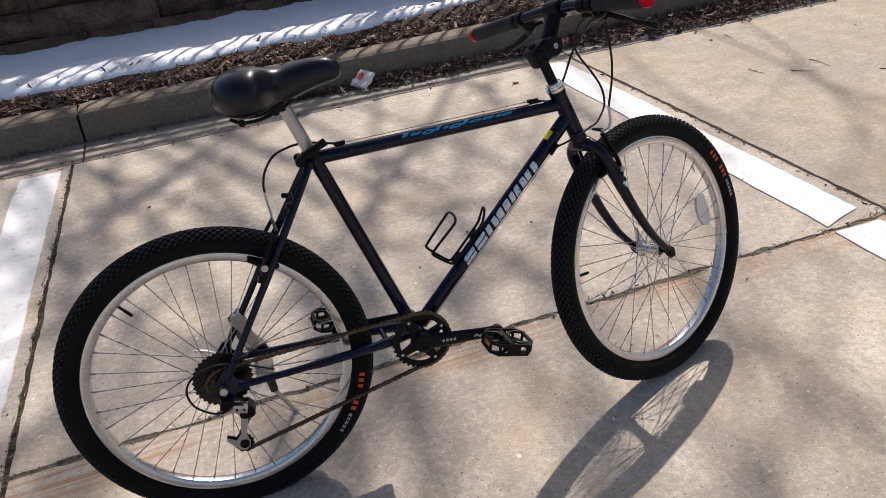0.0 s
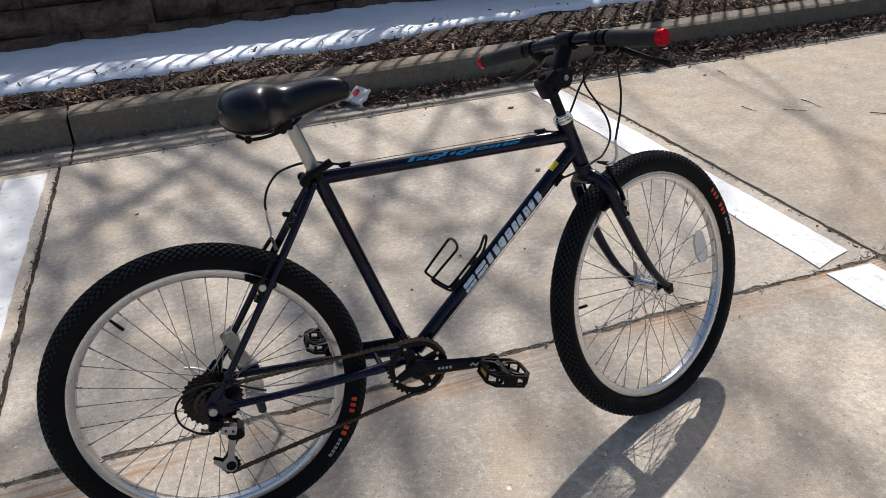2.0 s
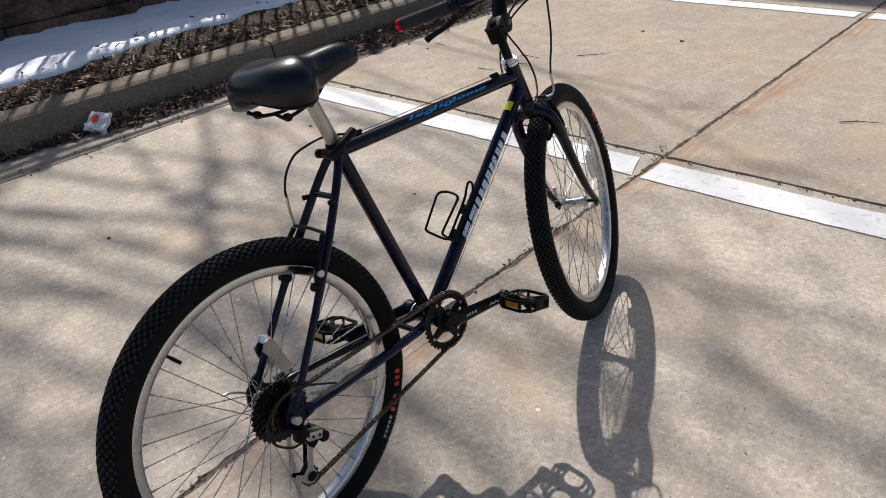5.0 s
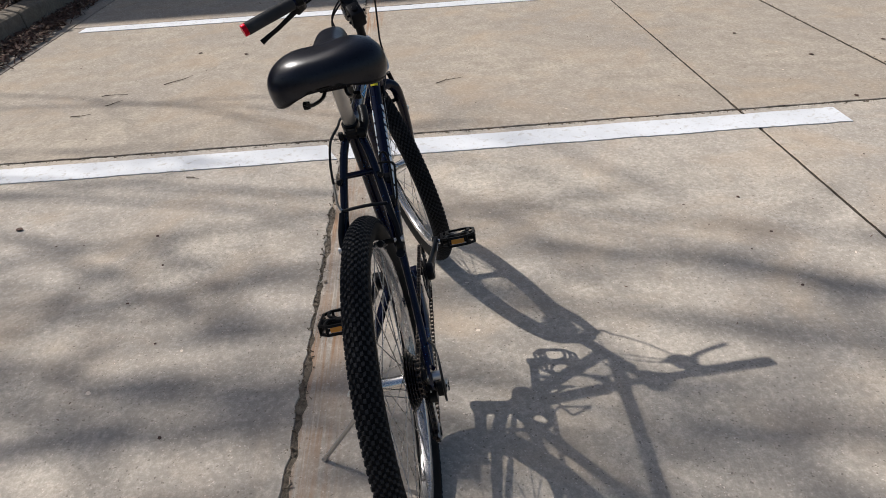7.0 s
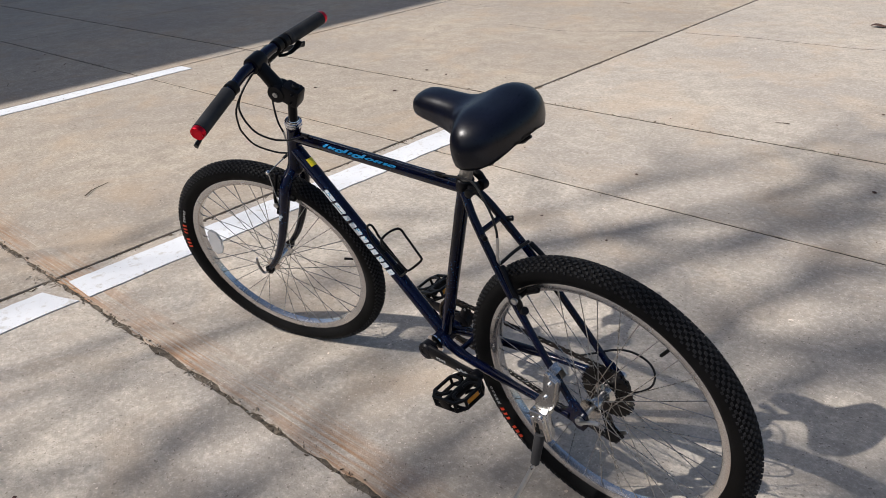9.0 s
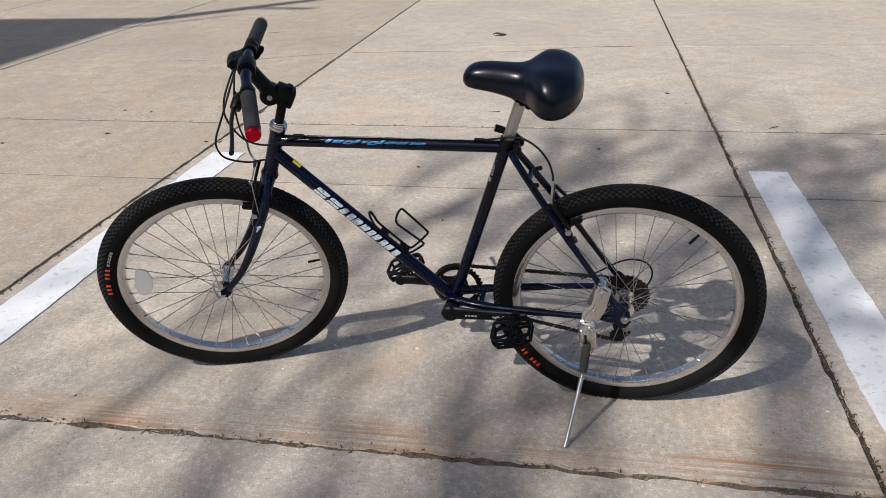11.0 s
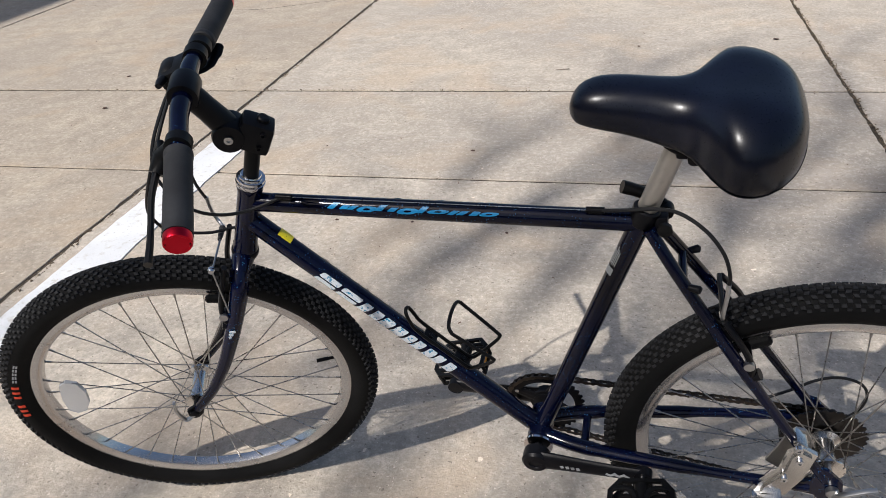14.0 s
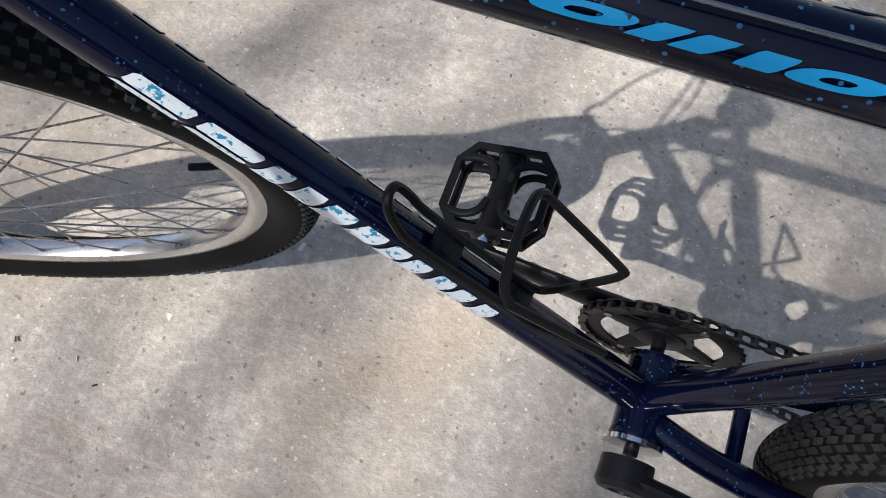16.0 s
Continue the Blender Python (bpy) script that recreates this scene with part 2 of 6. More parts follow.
M_ALLOY = worn_metal("dull_alloy", (0.50, 0.50, 0.50), 0.34, 0.22)
M_RIM = worn_metal("rim_alloy", (0.60, 0.592, 0.59), 0.25, 0.10, 0.95)
M_CHROME = worn_metal("chrome", (0.72, 0.72, 0.73), 0.12, 0.08)
M_POST = worn_metal("brushed_post", (0.48, 0.46, 0.43), 0.42, 0.2)
M_SPOKE = worn_metal("spoke_steel", (0.38, 0.365, 0.345), 0.28)
M_BRACKET = worn_metal("polished_alloy", (0.66, 0.65, 0.63), 0.20, 0.16)
M_CHAIN = worn_metal("oily_chain", (0.085, 0.070, 0.058), 0.42, 0.2)
M_SPROCKET = worn_metal("sprocket_steel", (0.044, 0.041, 0.040), 0.32, 0.2)
M_BLACKMETAL = worn_metal("black_anodised", (0.006, 0.006, 0.0075), 0.36, 0.15, 0.02)
M_BLACKMETAL.node_tree.nodes["Principled BSDF"].inputs["Specular IOR Level"].default_value = 0.14
M_RED_ALLOY = worn_metal("red_anodised", (0.62, 0.012, 0.03), 0.32, 0.1)


def soft_black(name, value, rough, scale, bump, dist, tint=(1.0, 1.0, 1.04)):
    dark = tuple(value * q for q in tint)
    m = mat(name, dark, rough, spec=0.13)
    n = Net(m)
    a = n.noise(scale, 4, 0.6)
    n.color(n.mix(n.ramp(n.noise(scale * 0.06, 4, 0.6), [(0.35, 0.0), (0.75, 1.0)]), dark, tuple(1.8 * q for q in dark)))
    n.rough(n.math("ADD", rough - 0.06, n.math("MULTIPLY", a, 0.12)))
    n.bump(a, bump, dist)
    return m


M_SADDLE = soft_black("black_vinyl", 0.0022, 0.29, 420, 0.05, 0.001, (0.75, 1.1, 3.0))
M_SADDLE.node_tree.nodes["Principled BSDF"].inputs["Specular IOR Level"].default_value = 0.34
M_TYRE = soft_black("tyre_rubber", 0.0045, 0.72, 220, 0.25, 0.001)
M_TREAD = soft_black("tread_rubber", 0.020, 0.70, 160, 0.3, 0.001)
M_GRIP = soft_black("grip_rubber", 0.026, 0.62, 300, 0.3, 0.001)
M_PLASTIC = soft_black("black_plastic", 0.0042, 0.40, 200, 0.15, 0.001)
M_CABLE = soft_black("cable_housing", 0.012, 0.40, 100, 0.05, 0.001)
M_BROWNRUBBER = soft_black("stand_rubber", 0.030, 0.6, 120, 0.3, 0.001)
M_AMBER = mat("amber_reflector", (0.62, 0.24, 0.02), 0.25)


def make_clear():
    m = mat("clear_reflector", (0.80, 0.81, 0.82), 0.22)
    n = Net(m)
    n.b.inputs["Transmission Weight"].default_value = 0.55
    c = n.cells(300)
    n.bump(c.outputs["Distance"], 0.25, 0.001)
    return m


M_CLEAR = make_clear()
M_CARTON = make_worn("crumpled_card", (0.75, 0.72, 0.70), (0.45, 0.40, 0.36), 0.66)
M_TWIG = grainy("twig_bark", (0.05, 0.035, 0.025), (0.16, 0.12, 0.09), 60, 0.9, 0.4, 0.002)

# ---- building hand tools ----
def part(name, bm, material, parent=None, label="", smooth=True, m=None):
    """Links a bmesh as one mesh object, under a thing or a part."""
    bmesh.ops.recalc_face_normals(bm, faces=bm.faces)
    me = bpy.data.meshes.new(name)
    bm.to_mesh(me)
    bm.free()
    me.materials.append(material)
    if smooth:
        me.polygons.foreach_set("use_smooth", [True] * len(me.polygons))
        me.set_sharp_from_angle(angle=radians(38))
    ob = new(name, me)
    if parent:
        ob.parent = parent
    if m is not None:
        ob.matrix_local = m
    if label:
        tagged(ob, label)
    return ob


def share(ob, name, parent, m):
    """Another object on the same mesh."""
    o = new(name, ob.data)
    o.parent = parent
    o.matrix_local = m
    return o


def raw(name, verts, faces, material, parent=None, label="", smooth=False):
    me = bpy.data.meshes.new(name)
    me.from_pydata(verts, [], faces)
    me.materials.append(material)
    if smooth:
        me.polygons.foreach_set("use_smooth", [True] * len(me.polygons))
    me.update()
    ob = new(name, me)
    if parent:
        ob.parent = parent
    if label:
        tagged(ob, label)
    return ob


def smooth_path(pts, per=6):
    """Catmull-Rom through the points."""
    p = [Vector(q) for q in pts]
    p = [p[0] * 2 - p[1]] + p + [p[-1] * 2 - p[-2]]
    out = []
    for i in range(1, len(p) - 2):
        for k in range(per):
            t = k / per
            a, b, c, d = p[i - 1], p[i], p[i + 1], p[i + 2]
            out.append(0.5 * (2 * b + (c - a) * t + (2 * a - 5 * b + 4 * c - d) * t * t + (3 * b - a - 3 * c + d) * t ** 3))
    out.append(p[-2])
    return out


def tube(bm, pts, r, segs=12, flat=1.0, side=None):
    """Sweeps a round (or flattened) section along points; r is one radius or one for each point."""
    pts = [Vector(p) for p in pts]
    rs = list(r) if isinstance(r, (list, tuple)) else [r] * len(pts)
    if len(rs) != len(pts):
        rs = [rs[0] + (rs[-1] - rs[0]) * i / (len(pts) - 1) for i in range(len(pts))]
    rings, u = [], None
    for i, p in enumerate(pts):
        d = (pts[min(i + 1, len(pts) - 1)] - pts[max(i - 1, 0)]).normalized()
        if u is None:
            u = Vector(side) if side else (Vector((0, 1, 0)) if abs(d.y) < 0.9 else Vector((1, 0, 0)))
        u = (u - d * u.dot(d)).normalized()
        v = d.cross(u)
        rings.append([bm.verts.new(p + (u * math.cos(a) * rs[i] + v * math.sin(a) * rs[i] * flat)) for a in (2 * math.pi * k / segs for k in range(segs))])
    for a, b in zip(rings, rings[1:]):
        for k in range(segs):
            bm.faces.new((a[k], a[(k + 1) % segs], b[(k + 1) % segs], b[k]))
    bm.faces.new(rings[0][::-1])
    bm.faces.new(rings[-1])
    return bm


def lathe(bm, profile, segs=48, closed=False, centre=(0, 0, 0), caps=True):
    """Turns a profile of (radius, along) round the y axis."""
    c = Vector(centre)
    rings = []
    for r, y in profile:
        rings.append([bm.verts.new(c + Vector((r * math.cos(a), y, r * math.sin(a)))) for a in (2 * math.pi * k / segs for k in range(segs))])
    pairs = list(zip(rings, rings[1:])) + ([(rings[-1], rings[0])] if closed else [])
    for a, b in pairs:
        for k in range(segs):
            bm.faces.new((a[k], a[(k + 1) % segs], b[(k + 1) % segs], b[k]))
    if caps and not closed:
        bm.faces.new(rings[0])
        bm.faces.new(rings[-1][::-1])
    return bm


def block(bm, centre, size, m=None, bevel=0.0, taper=1.0):
    """A rounded box; taper narrows its top."""
    r = bmesh.ops.create_cube(bm, size=1.0)
    vs = r["verts"]
    for v in vs:
        k = taper if v.co.z > 0 else 1.0
        v.co = Vector((v.co.x * size[0] * k, v.co.y * size[1] * k, v.co.z * size[2]))
    if bevel:
        es = list({e for v in vs for e in v.link_edges})
        got = bmesh.ops.bevel(bm, geom=es, offset=bevel, segments=2, affect="EDGES", profile=0.6)
        vs = list({v for f in got["faces"] for v in f.verts} | {v for v in vs if v.is_valid})
        seen, todo = set(vs), list(vs)
        while todo:
            for e in todo.pop().link_edges:
                for v in e.verts:
                    if v not in seen:
                        seen.add(v)
                        todo.append(v)
        vs = list(seen)
    t = Matrix.Translation(centre) @ (m or Matrix.Identity(4))
    for v in vs:
        v.co = t @ v.co
    return bm


def prism(bm, outline, y0, y1):
    """An outline in x and z, drawn out along y."""
    a = [bm.verts.new((x, y0, z)) for x, z in outline]
    b = [bm.verts.new((x, y1, z)) for x, z in outline]
    n = len(outline)
    for k in range(n):
        bm.faces.new((a[k], a[(k + 1) % n], b[(k + 1) % n], b[k]))
    bm.faces.new(a[::-1])
    bm.faces.new(b)
    return bm


def rod(p, q, r, segs=10):
    return tube(bmesh.new(), [p, q], r, segs)

# ---- setting ----
def hash_noise(x, y, z=0.0):
    return noise.noise(Vector((x, y, z)))


JOINT_X = [-11.6, -8.85, -6.1, -3.35, -0.595, 2.178, 4.97, 7.55, 10.47, 13.2]
JOINT_Y = [-30.0, -22.0, -15.0, -8.9, -4.87, -2.49, -1.51, 0.335, 2.63]
GAP_Y = {0.335: 0.0075, -1.51: 0.0075, -2.49: 0.0110, -4.87: 0.0060, 2.63: 0.006}
KERB_Y, BED_Y, WALL_Y, BED_Z = 2.93, 3.14, 4.42, 0.15

# the ground sheet lies in the joints and runs to the horizon
bm = bmesh.new()
bmesh.ops.create_grid(bm, x_segments=40, y_segments=40, size=700)
for v in bm.verts:
    v.co.z = -0.005
ground = part("ground", bm, M_JOINT, smooth=False)
tagged(ground, "dark gritty dirt filling the joints under the slabs", "ground", kind="structure")


def stripe(x0, x1, y0, y1, seed, skew=0.0):
    """A painted line with worn, wavering edges, a skin on the slabs."""
    bm = bmesh.new()
    n = int((y1 - y0) / 0.03)
    rows = []
    for i in range(n + 1):
        y = y0 + (y1 - y0) * i / n
        a = x0 + 0.008 * hash_noise(seed, y * 3.1) + 0.005 * hash_noise(seed + 9, y * 19)
        b = x1 + 0.008 * hash_noise(seed + 4, y * 2.7) + 0.005 * hash_noise(seed + 13, y * 17)
        rows.append([bm.verts.new((a + (b - a) * k / 2, y + skew * (k / 2) * max(0.0, 1 - i / 5) + 0.008 * hash_noise(k * 3.3, seed, y) * (i in (0, n)), 0.0045)) for k in range(3)])
    for p, q in zip(rows, rows[1:]):
        for k in range(2):
            bm.faces.new((p[k], p[k + 1], q[k + 1], q[k]))
    edge = bmesh.ops.extrude_face_region(bm, geom=bm.faces[:])
    for v in edge["geom"]:
        if isinstance(v, bmesh.types.BMVert):
            v.co.z = 0.0005
    return bm


for k, (a, b, y0, y1) in enumerate([(1.932, 2.104, 0.352, 2.575), (1.928, 2.104, -1.92, 0.312), (-0.832, -0.642, 0.375, 2.55), (-0.832, -0.655, -1.835, 0.30), (4.79, 4.945, 0.38, 2.50), (4.79, 4.945, -1.85, 0.30)]):
    ob = part("parking_line", stripe(a, b, y0, y1, k * 7.7, 0.06 if k == 0 else 0.0), M_PAINT, smooth=False)
    tagged(ob, "worn white painted parking line on the concrete", "parking line", "parking lines", "structure")

# planting bed behind the kerb
bm = bmesh.new()
nx, ny = 120, 16
grid = [[bm.verts.new((-11.5 + 22 * i / nx, BED_Y - 0.005 + (WALL_Y + 0.1 - BED_Y) * j / ny,
        BED_Z - 0.005 + 0.035 * min(1, j / 3) + 0.02 * hash_noise(i * 0.9, j * 0.8))) for j in range(ny + 1)] for i in range(nx + 1)]
for i in range(nx):
    for j in range(ny):
        bm.faces.new((grid[i][j], grid[i + 1][j], grid[i + 1][j + 1], grid[i][j + 1]))
bed = part("planting_bed", bm, M_EARTH)
tagged(bed, "dark earth planting bed between kerb and stone wall", "planting bed", kind="structure")


def chips(count, xs, centre, spread, zs, size, seed, keep=None, thin=0.35):
    """Many small splinters thrown down on a strip."""
    rng = np.random.default_rng(seed)
    verts, faces = [], []
    for _ in range(count):
        x = rng.uniform(*xs)
        y = centre(x) + spread(x) * rng.normal() * 0.5
        if keep and not keep(x, y):
            continue
        l = size * rng.uniform(0.5, 1.7)
        w = l * rng.uniform(0.18, 0.55)
        h = max(0.0012, w * thin * rng.uniform(0.3, 1.0))
        m = Matrix.Translation((x, y, zs(x, y) + rng.uniform(0, 0.022))) @ Euler((rng.normal() * 0.35, rng.normal() * 0.45, rng.uniform(0, 6.3))).to_matrix().to_4x4()
        k = len(verts)
        bend = rng.uniform(-0.2, 0.2) * l
        for sx, sy, sz in ((-1, -0.6, -1), (1, -0.4, -1), (1, 0.5, -1), (-1, 0.7, -1), (-1, -0.6, 1), (1, -0.4, 1), (1, 0.5, 1), (-1, 0.7, 1)):
            verts.append(tuple(m @ Vector((sx * l / 2, sy * w / 2 + bend * sx * 0.3, sz * h / 2))))
        faces += [tuple(k + i for i in f) for f in ((0, 3, 2, 1), (4, 5, 6, 7), (0, 1, 5, 4), (1, 2, 6, 5), (2, 3, 7, 6), (3, 0, 4, 7))]
    return verts, faces


def snow_edge(x):
    return 3.51 - 0.07 * max(0.0, min(1.0, 0.3 - x)) + 0.18 * max(0.0, min(1.0, x - 1.1)) + 0.08 * hash_noise(x * 1.3, 4.2) + 0.05 * hash_noise(x * 4.1, 8.8) + 0.025 * hash_noise(x * 11.0, 1.8)


v, f = chips(15000, (-3.2, 7.0), lambda x: (BED_Y + snow_edge(x)) / 2, lambda x: 0.75 * (snow_edge(x) - BED_Y), lambda x, y: BED_Z + 0.012 + 0.02 * hash_noise(x * 5, y * 5), 0.036, 5,
             lambda x, y: BED_Y - 0.015 < y < snow_edge(x) - 0.012 + 0.045 * hash_noise(x * 9, 3.0))
ob = raw("mulch", v, f, M_MULCH)
tagged(ob, "brown shredded bark mulch along the kerb", "mulch", kind="stuff")


def drift(x):
    """How thick the leaves lie in the gutter."""
    return float(np.interp(x, (0.2, 0.9, 1.1, 1.5, 1.8, 2.1, 2.6, 3.2, 4.6, 6.5), (0.04, 0.12, 0.50, 0.55, 0.34, 0.36, 0.80, 1.0, 0.8, 0.35)))


pile = np.random.default_rng(77)
v, f = chips(9000, (0.2, 7.5), lambda x: KERB_Y - 0.012 - 0.11 * drift(x), lambda x: 0.17 * drift(x) + 0.02,
             lambda x, y: 0.003 + drift(x) * max(0, 0.040 * (1 - (KERB_Y - y) / 0.24)), 0.040, 11,
             lambda x, y: KERB_Y - 0.09 - 0.26 * drift(x) < y < KERB_Y - 0.003 and pile.random() < 0.25 + 0.75 * drift(x), 0.12)
v2, f2 = chips(900, (-4.0, 1.2), lambda x: KERB_Y - 0.02, lambda x: 0.035, lambda x, y: 0.003, 0.018, 12, lambda x, y: y < KERB_Y - 0.003, 0.2)
f2 = [tuple(i + len(v) for i in q) for q in f2]
ob = raw("leaf_litter", v + v2, f + f2, M_LEAF)
tagged(ob, "drift of dark dead leaves in the gutter by the kerb", "leaf litter", kind="stuff")

# snow bank
bm = bmesh.new()
nx, ny = 640, 34
grid = []
for i in range(nx + 1):
    x = -11.5 + 22 * i / nx
    e = snow_edge(x)
    col = []
    for j in range(ny + 1):
        t = j / ny
        y = e + (WALL_Y + 0.04 - e) * t ** 1.5
        rise = min(1.0, (y - e) / 0.07)
        z = BED_Z + 0.004 + 0.062 * math.sqrt(max(rise * (2 - rise), 0)) + 0.03 * t + 0.022 * hash_noise(x * 2.1, y * 2.6) * rise + 0.010 * hash_noise(x * 9, y * 9, 2) * rise
        col.append(bm.verts.new((x, y, z)))
    grid.append(col)
for i in range(nx):
    for j in range(ny):
        bm.faces.new((grid[i][j], grid[i + 1][j], grid[i + 1][j + 1], grid[i][j + 1]))
ob = part("snow_bank", bm, M_SNOW)
tagged(ob, "old white snow lying between mulch and wall", "snow", kind="stuff")
v, f = chips(230, (-3.0, 5.0), lambda x: snow_edge(x) + 0.05, lambda x: 0.12, lambda x, y: BED_Z + 0.058 + 0.03 * max(0, (y - 3.6)), 0.026, 21, lambda x, y: y > snow_edge(x) + 0.02)
ob = raw("bark_bits", v, f, M_LEAF)
tagged(ob, "scattered bark bits and leaves on the snow", "bark bits", kind="stuff")

# core of the retaining wall (its stones are at the end of the file)
WALL_H = 1.056
bm = block(bmesh.new(), (1.0, WALL_Y + 0.42, BED_Z - 0.1 + WALL_H / 2), (16, 0.5, WALL_H + 0.1))
wall_north = part("wall_north", bm, M_STONE, smooth=False)
tagged(wall_north, "dark retaining wall of rough stone blocks", "wall", kind="structure")

# railing on the wall, which throws the barred shade on snow and gutter
FENCE_Y, FENCE_Z = WALL_Y + 0.24, BED_Z + WALL_H - 0.02
fence = new("railing")
fence.location = (1.0, FENCE_Y, FENCE_Z)
tagged(fence, "black iron railing standing on the stone wall", "railing")
for z in (0.07, 1.16, 1.29):
    part("rail", block(bmesh.new(), (0, 0, z), (15.5, 0.032, 0.032), bevel=0.003), M_IRON, fence, smooth=False)
post = None
for k in range(8):
    mm = pose(-7.6 + k * 2.17, 0, 0)
    if post is None:
        bm = block(bmesh.new(), (0, 0, 0.665), (0.06, 0.06, 1.35), bevel=0.004)
        block(bm, (0, 0, 1.35), (0.07, 0.07, 0.02), bevel=0.004)
        post = part("post", bm, M_IRON, fence, smooth=False, m=mm)
    else:
        share(post, "post", fence, mm)
bar = None
for k in range(119):
    mm = pose(-7.518 + k * 0.127, 0, 0)
    if bar is None:
        bar = part("bar", block(bmesh.new(), (0, 0, 0.615), (0.018, 0.018, 1.09)), M_IRON, fence, smooth=False, m=mm)
    else:
        share(bar, "bar", fence, mm)


# ---- what stands out of view and shades the place ----
def bare_tree(at, bole, tips, seed):
    """A tall leafless tree: a bole, one long limb to each of the tips, and three orders of finer wood."""
    rng = random.Random(seed)
    tree = new("bare_tree")
    tree.location = at
    tagged(tree, "tall leafless tree with spreading bare branches", "tree")
    trunk, crown = bmesh.new(), bmesh.new()
    top = Vector((0.15, -0.1, bole))
    tube(trunk, smooth_path([Vector((0, 0, -0.2)), Vector((0.10, 0.06, bole * 0.4)), Vector((0.05, -0.05, bole * 0.75)), top], 4), [0.26, 0.13], 12)

    def sprout(p, d, length, r, order):
        pts, rs = [p], [r]
        n = 4
        for i in range(n):
            d = (d + Vector((rng.gauss(0, 0.22), rng.gauss(0, 0.22), rng.gauss(0.04, 0.14)))).normalized()
            p = p + d * length / n
            pts.append(p)
            rs.append(r * (1 - 0.7 * (i + 1) / n))
            if order < 3 and (order == 1 or i == 1):
                for _ in range(1):
                    side = Vector((rng.gauss(0, 1), rng.gauss(0, 1), rng.gauss(0.2, 0.7))).normalized()
                    sprout(p, (d * 0.7 + side).normalized(), length * rng.uniform(0.4, 0.7), rs[-1] * 0.62, order + 1)
        tube(crown, pts, rs, 4)

    for x, y, z, r in tips:
        end = Vector((x, y, z))
        start = Vector((0, 0, bole)) - Vector((0, 0, rng.uniform(0.0, 1.0)))
        bow = Vector((rng.gauss(0, 0.35), rng.gauss(0, 0.35), 0))
        out = end - start
        path = smooth_path([start, start + Vector((out.x * 0.55, out.y * 0.55, out.z * 0.28)) + bow, start + Vector((out.x * 0.9, out.y * 0.9, out.z * 0.62)) + bow * 0.5, end], 5)
        tube(crown, path, [r * 0.55, r * 0.5], 7)
        n = len(path)
        for i in range(int(n * 0.62), n, 2):
            d = (path[i] - path[i - 1]).normalized()
            for _ in range(2 if i > n * 0.75 and r > 0.022 else 1):
                side = Vector((rng.gauss(0, 1), rng.gauss(0, 1), rng.gauss(0.1, 0.6))).normalized()
                sprout(path[i], (d * 0.9 + side * 0.8 + Vector((0, 0, 0.2))).normalized(), rng.uniform(0.6, 1.3), min(0.024, r * 0.75), 1)
    part("trunk", trunk, M_BARK, tree)
    part("crown", crown, M_BARK, tree)
    return tree


bare_tree((5.19, 9.64, 0.1), 5.2, [(0.60, -1.36, 9.20, 0.045), (1.60, -1.82, 9.30, 0.011), (0.73, -2.40, 11.25, 0.032), (1.12, -1.06, 9.00, 0.021), (1.69, -2.50, 9.20, 0.013), (2.24, -2.80, 9.20, 0.018), (0.98, -1.68, 9.10, 0.024), (0.04, -0.20, 9.20, 0.025), (-0.16, -0.90, 9.20, 0.019), (1.54, -1.40, 9.10, 0.006), (1.59, -2.90, 10.75, 0.028), (1.10, -3.40, 10.75, 0.025), (1.72, -2.31, 10.00, 0.012), (2.36, -2.14, 9.90, 0.018), (-0.21, -0.55, 9.20, 0.024), (0.02, -0.30, 9.20, 0.021)], 4)
bare_tree((-0.11, 10.04, 0.1), 5.0, [(6.70, -3.02, 10.85, 0.034), (6.10, -3.52, 10.85, 0.037), (5.50, -3.72, 10.30, 0.034), (6.90, -3.42, 10.85, 0.033), (5.20, -3.42, 10.30, 0.033), (5.32, -2.46, 9.50, 0.016), (5.04, -2.10, 10.20, 0.021), (5.43, -3.30, 11.20, 0.043), (3.94, -1.80, 9.70, 0.015), (4.83, -2.60, 10.70, 0.033), (5.91, -3.26, 11.00, 0.043), (5.90, -2.72, 10.85, 0.034), (5.48, -2.78, 10.60, 0.036), (6.89, -3.02, 11.35, 0.033), (7.57, -3.18, 11.65, 0.028), (4.84, -1.30, 9.70, 0.010), (6.27, -1.32, 9.80, 0.009), (6.16, -3.08, 10.10, 0.036), (4.95, -3.90, 9.80, 0.030)], 7)

# tall building beyond the drive, out of view: its shade lies over the far bays
building = new("building")
building.location = (19.5, 17.0, 0)
tagged(building, "tall plain rendered building beyond the parking bays", "building")
part("wall", block(bmesh.new(), (0, 0, 5.2), (16, 30, 10.5)), M_RENDER, building, smooth=False)
part("roof", block(bmesh.new(), (0, 0, 10.53), (16.2, 30.2, 0.16)), M_RENDER, building, smooth=False)
# added unseen: tilted, with arm and thin rod, to throw a tapering shade band
mast = part("shade_mast", tube(bmesh.new(), [(0, 0, 0), (-0.43, 0.33, 4.2)], [0.17, 0.07], 12), M_IRON)
mast.location = (11.72, 2.45, 10.6)
tagged(mast, "unseen tilted mast added to throw a long shade band", "mast")
part("arm", rod((-0.18, 0.14, 1.75), (-1.05, 0.26, 1.75), 0.06, 10), M_IRON, mast)
part("caster_rod", rod((-0.02, 0.45, 0.0), (-0.42, 0.45, 1.5), 0.028, 8), M_IRON, mast)
# pole added out of view to hold cables that draw thin shade lines
pole = new("shade_line_pole")
pole.location = (17.2, 1.2, 0)
tagged(pole, "unseen wooden pole with three cables added to throw thin shade lines", "utility pole")
part("shaft", tube(bmesh.new(), [(0, 0, -0.2), (0, 0, 14.2)], [0.15, 0.11], 12), M_BARK, pole)
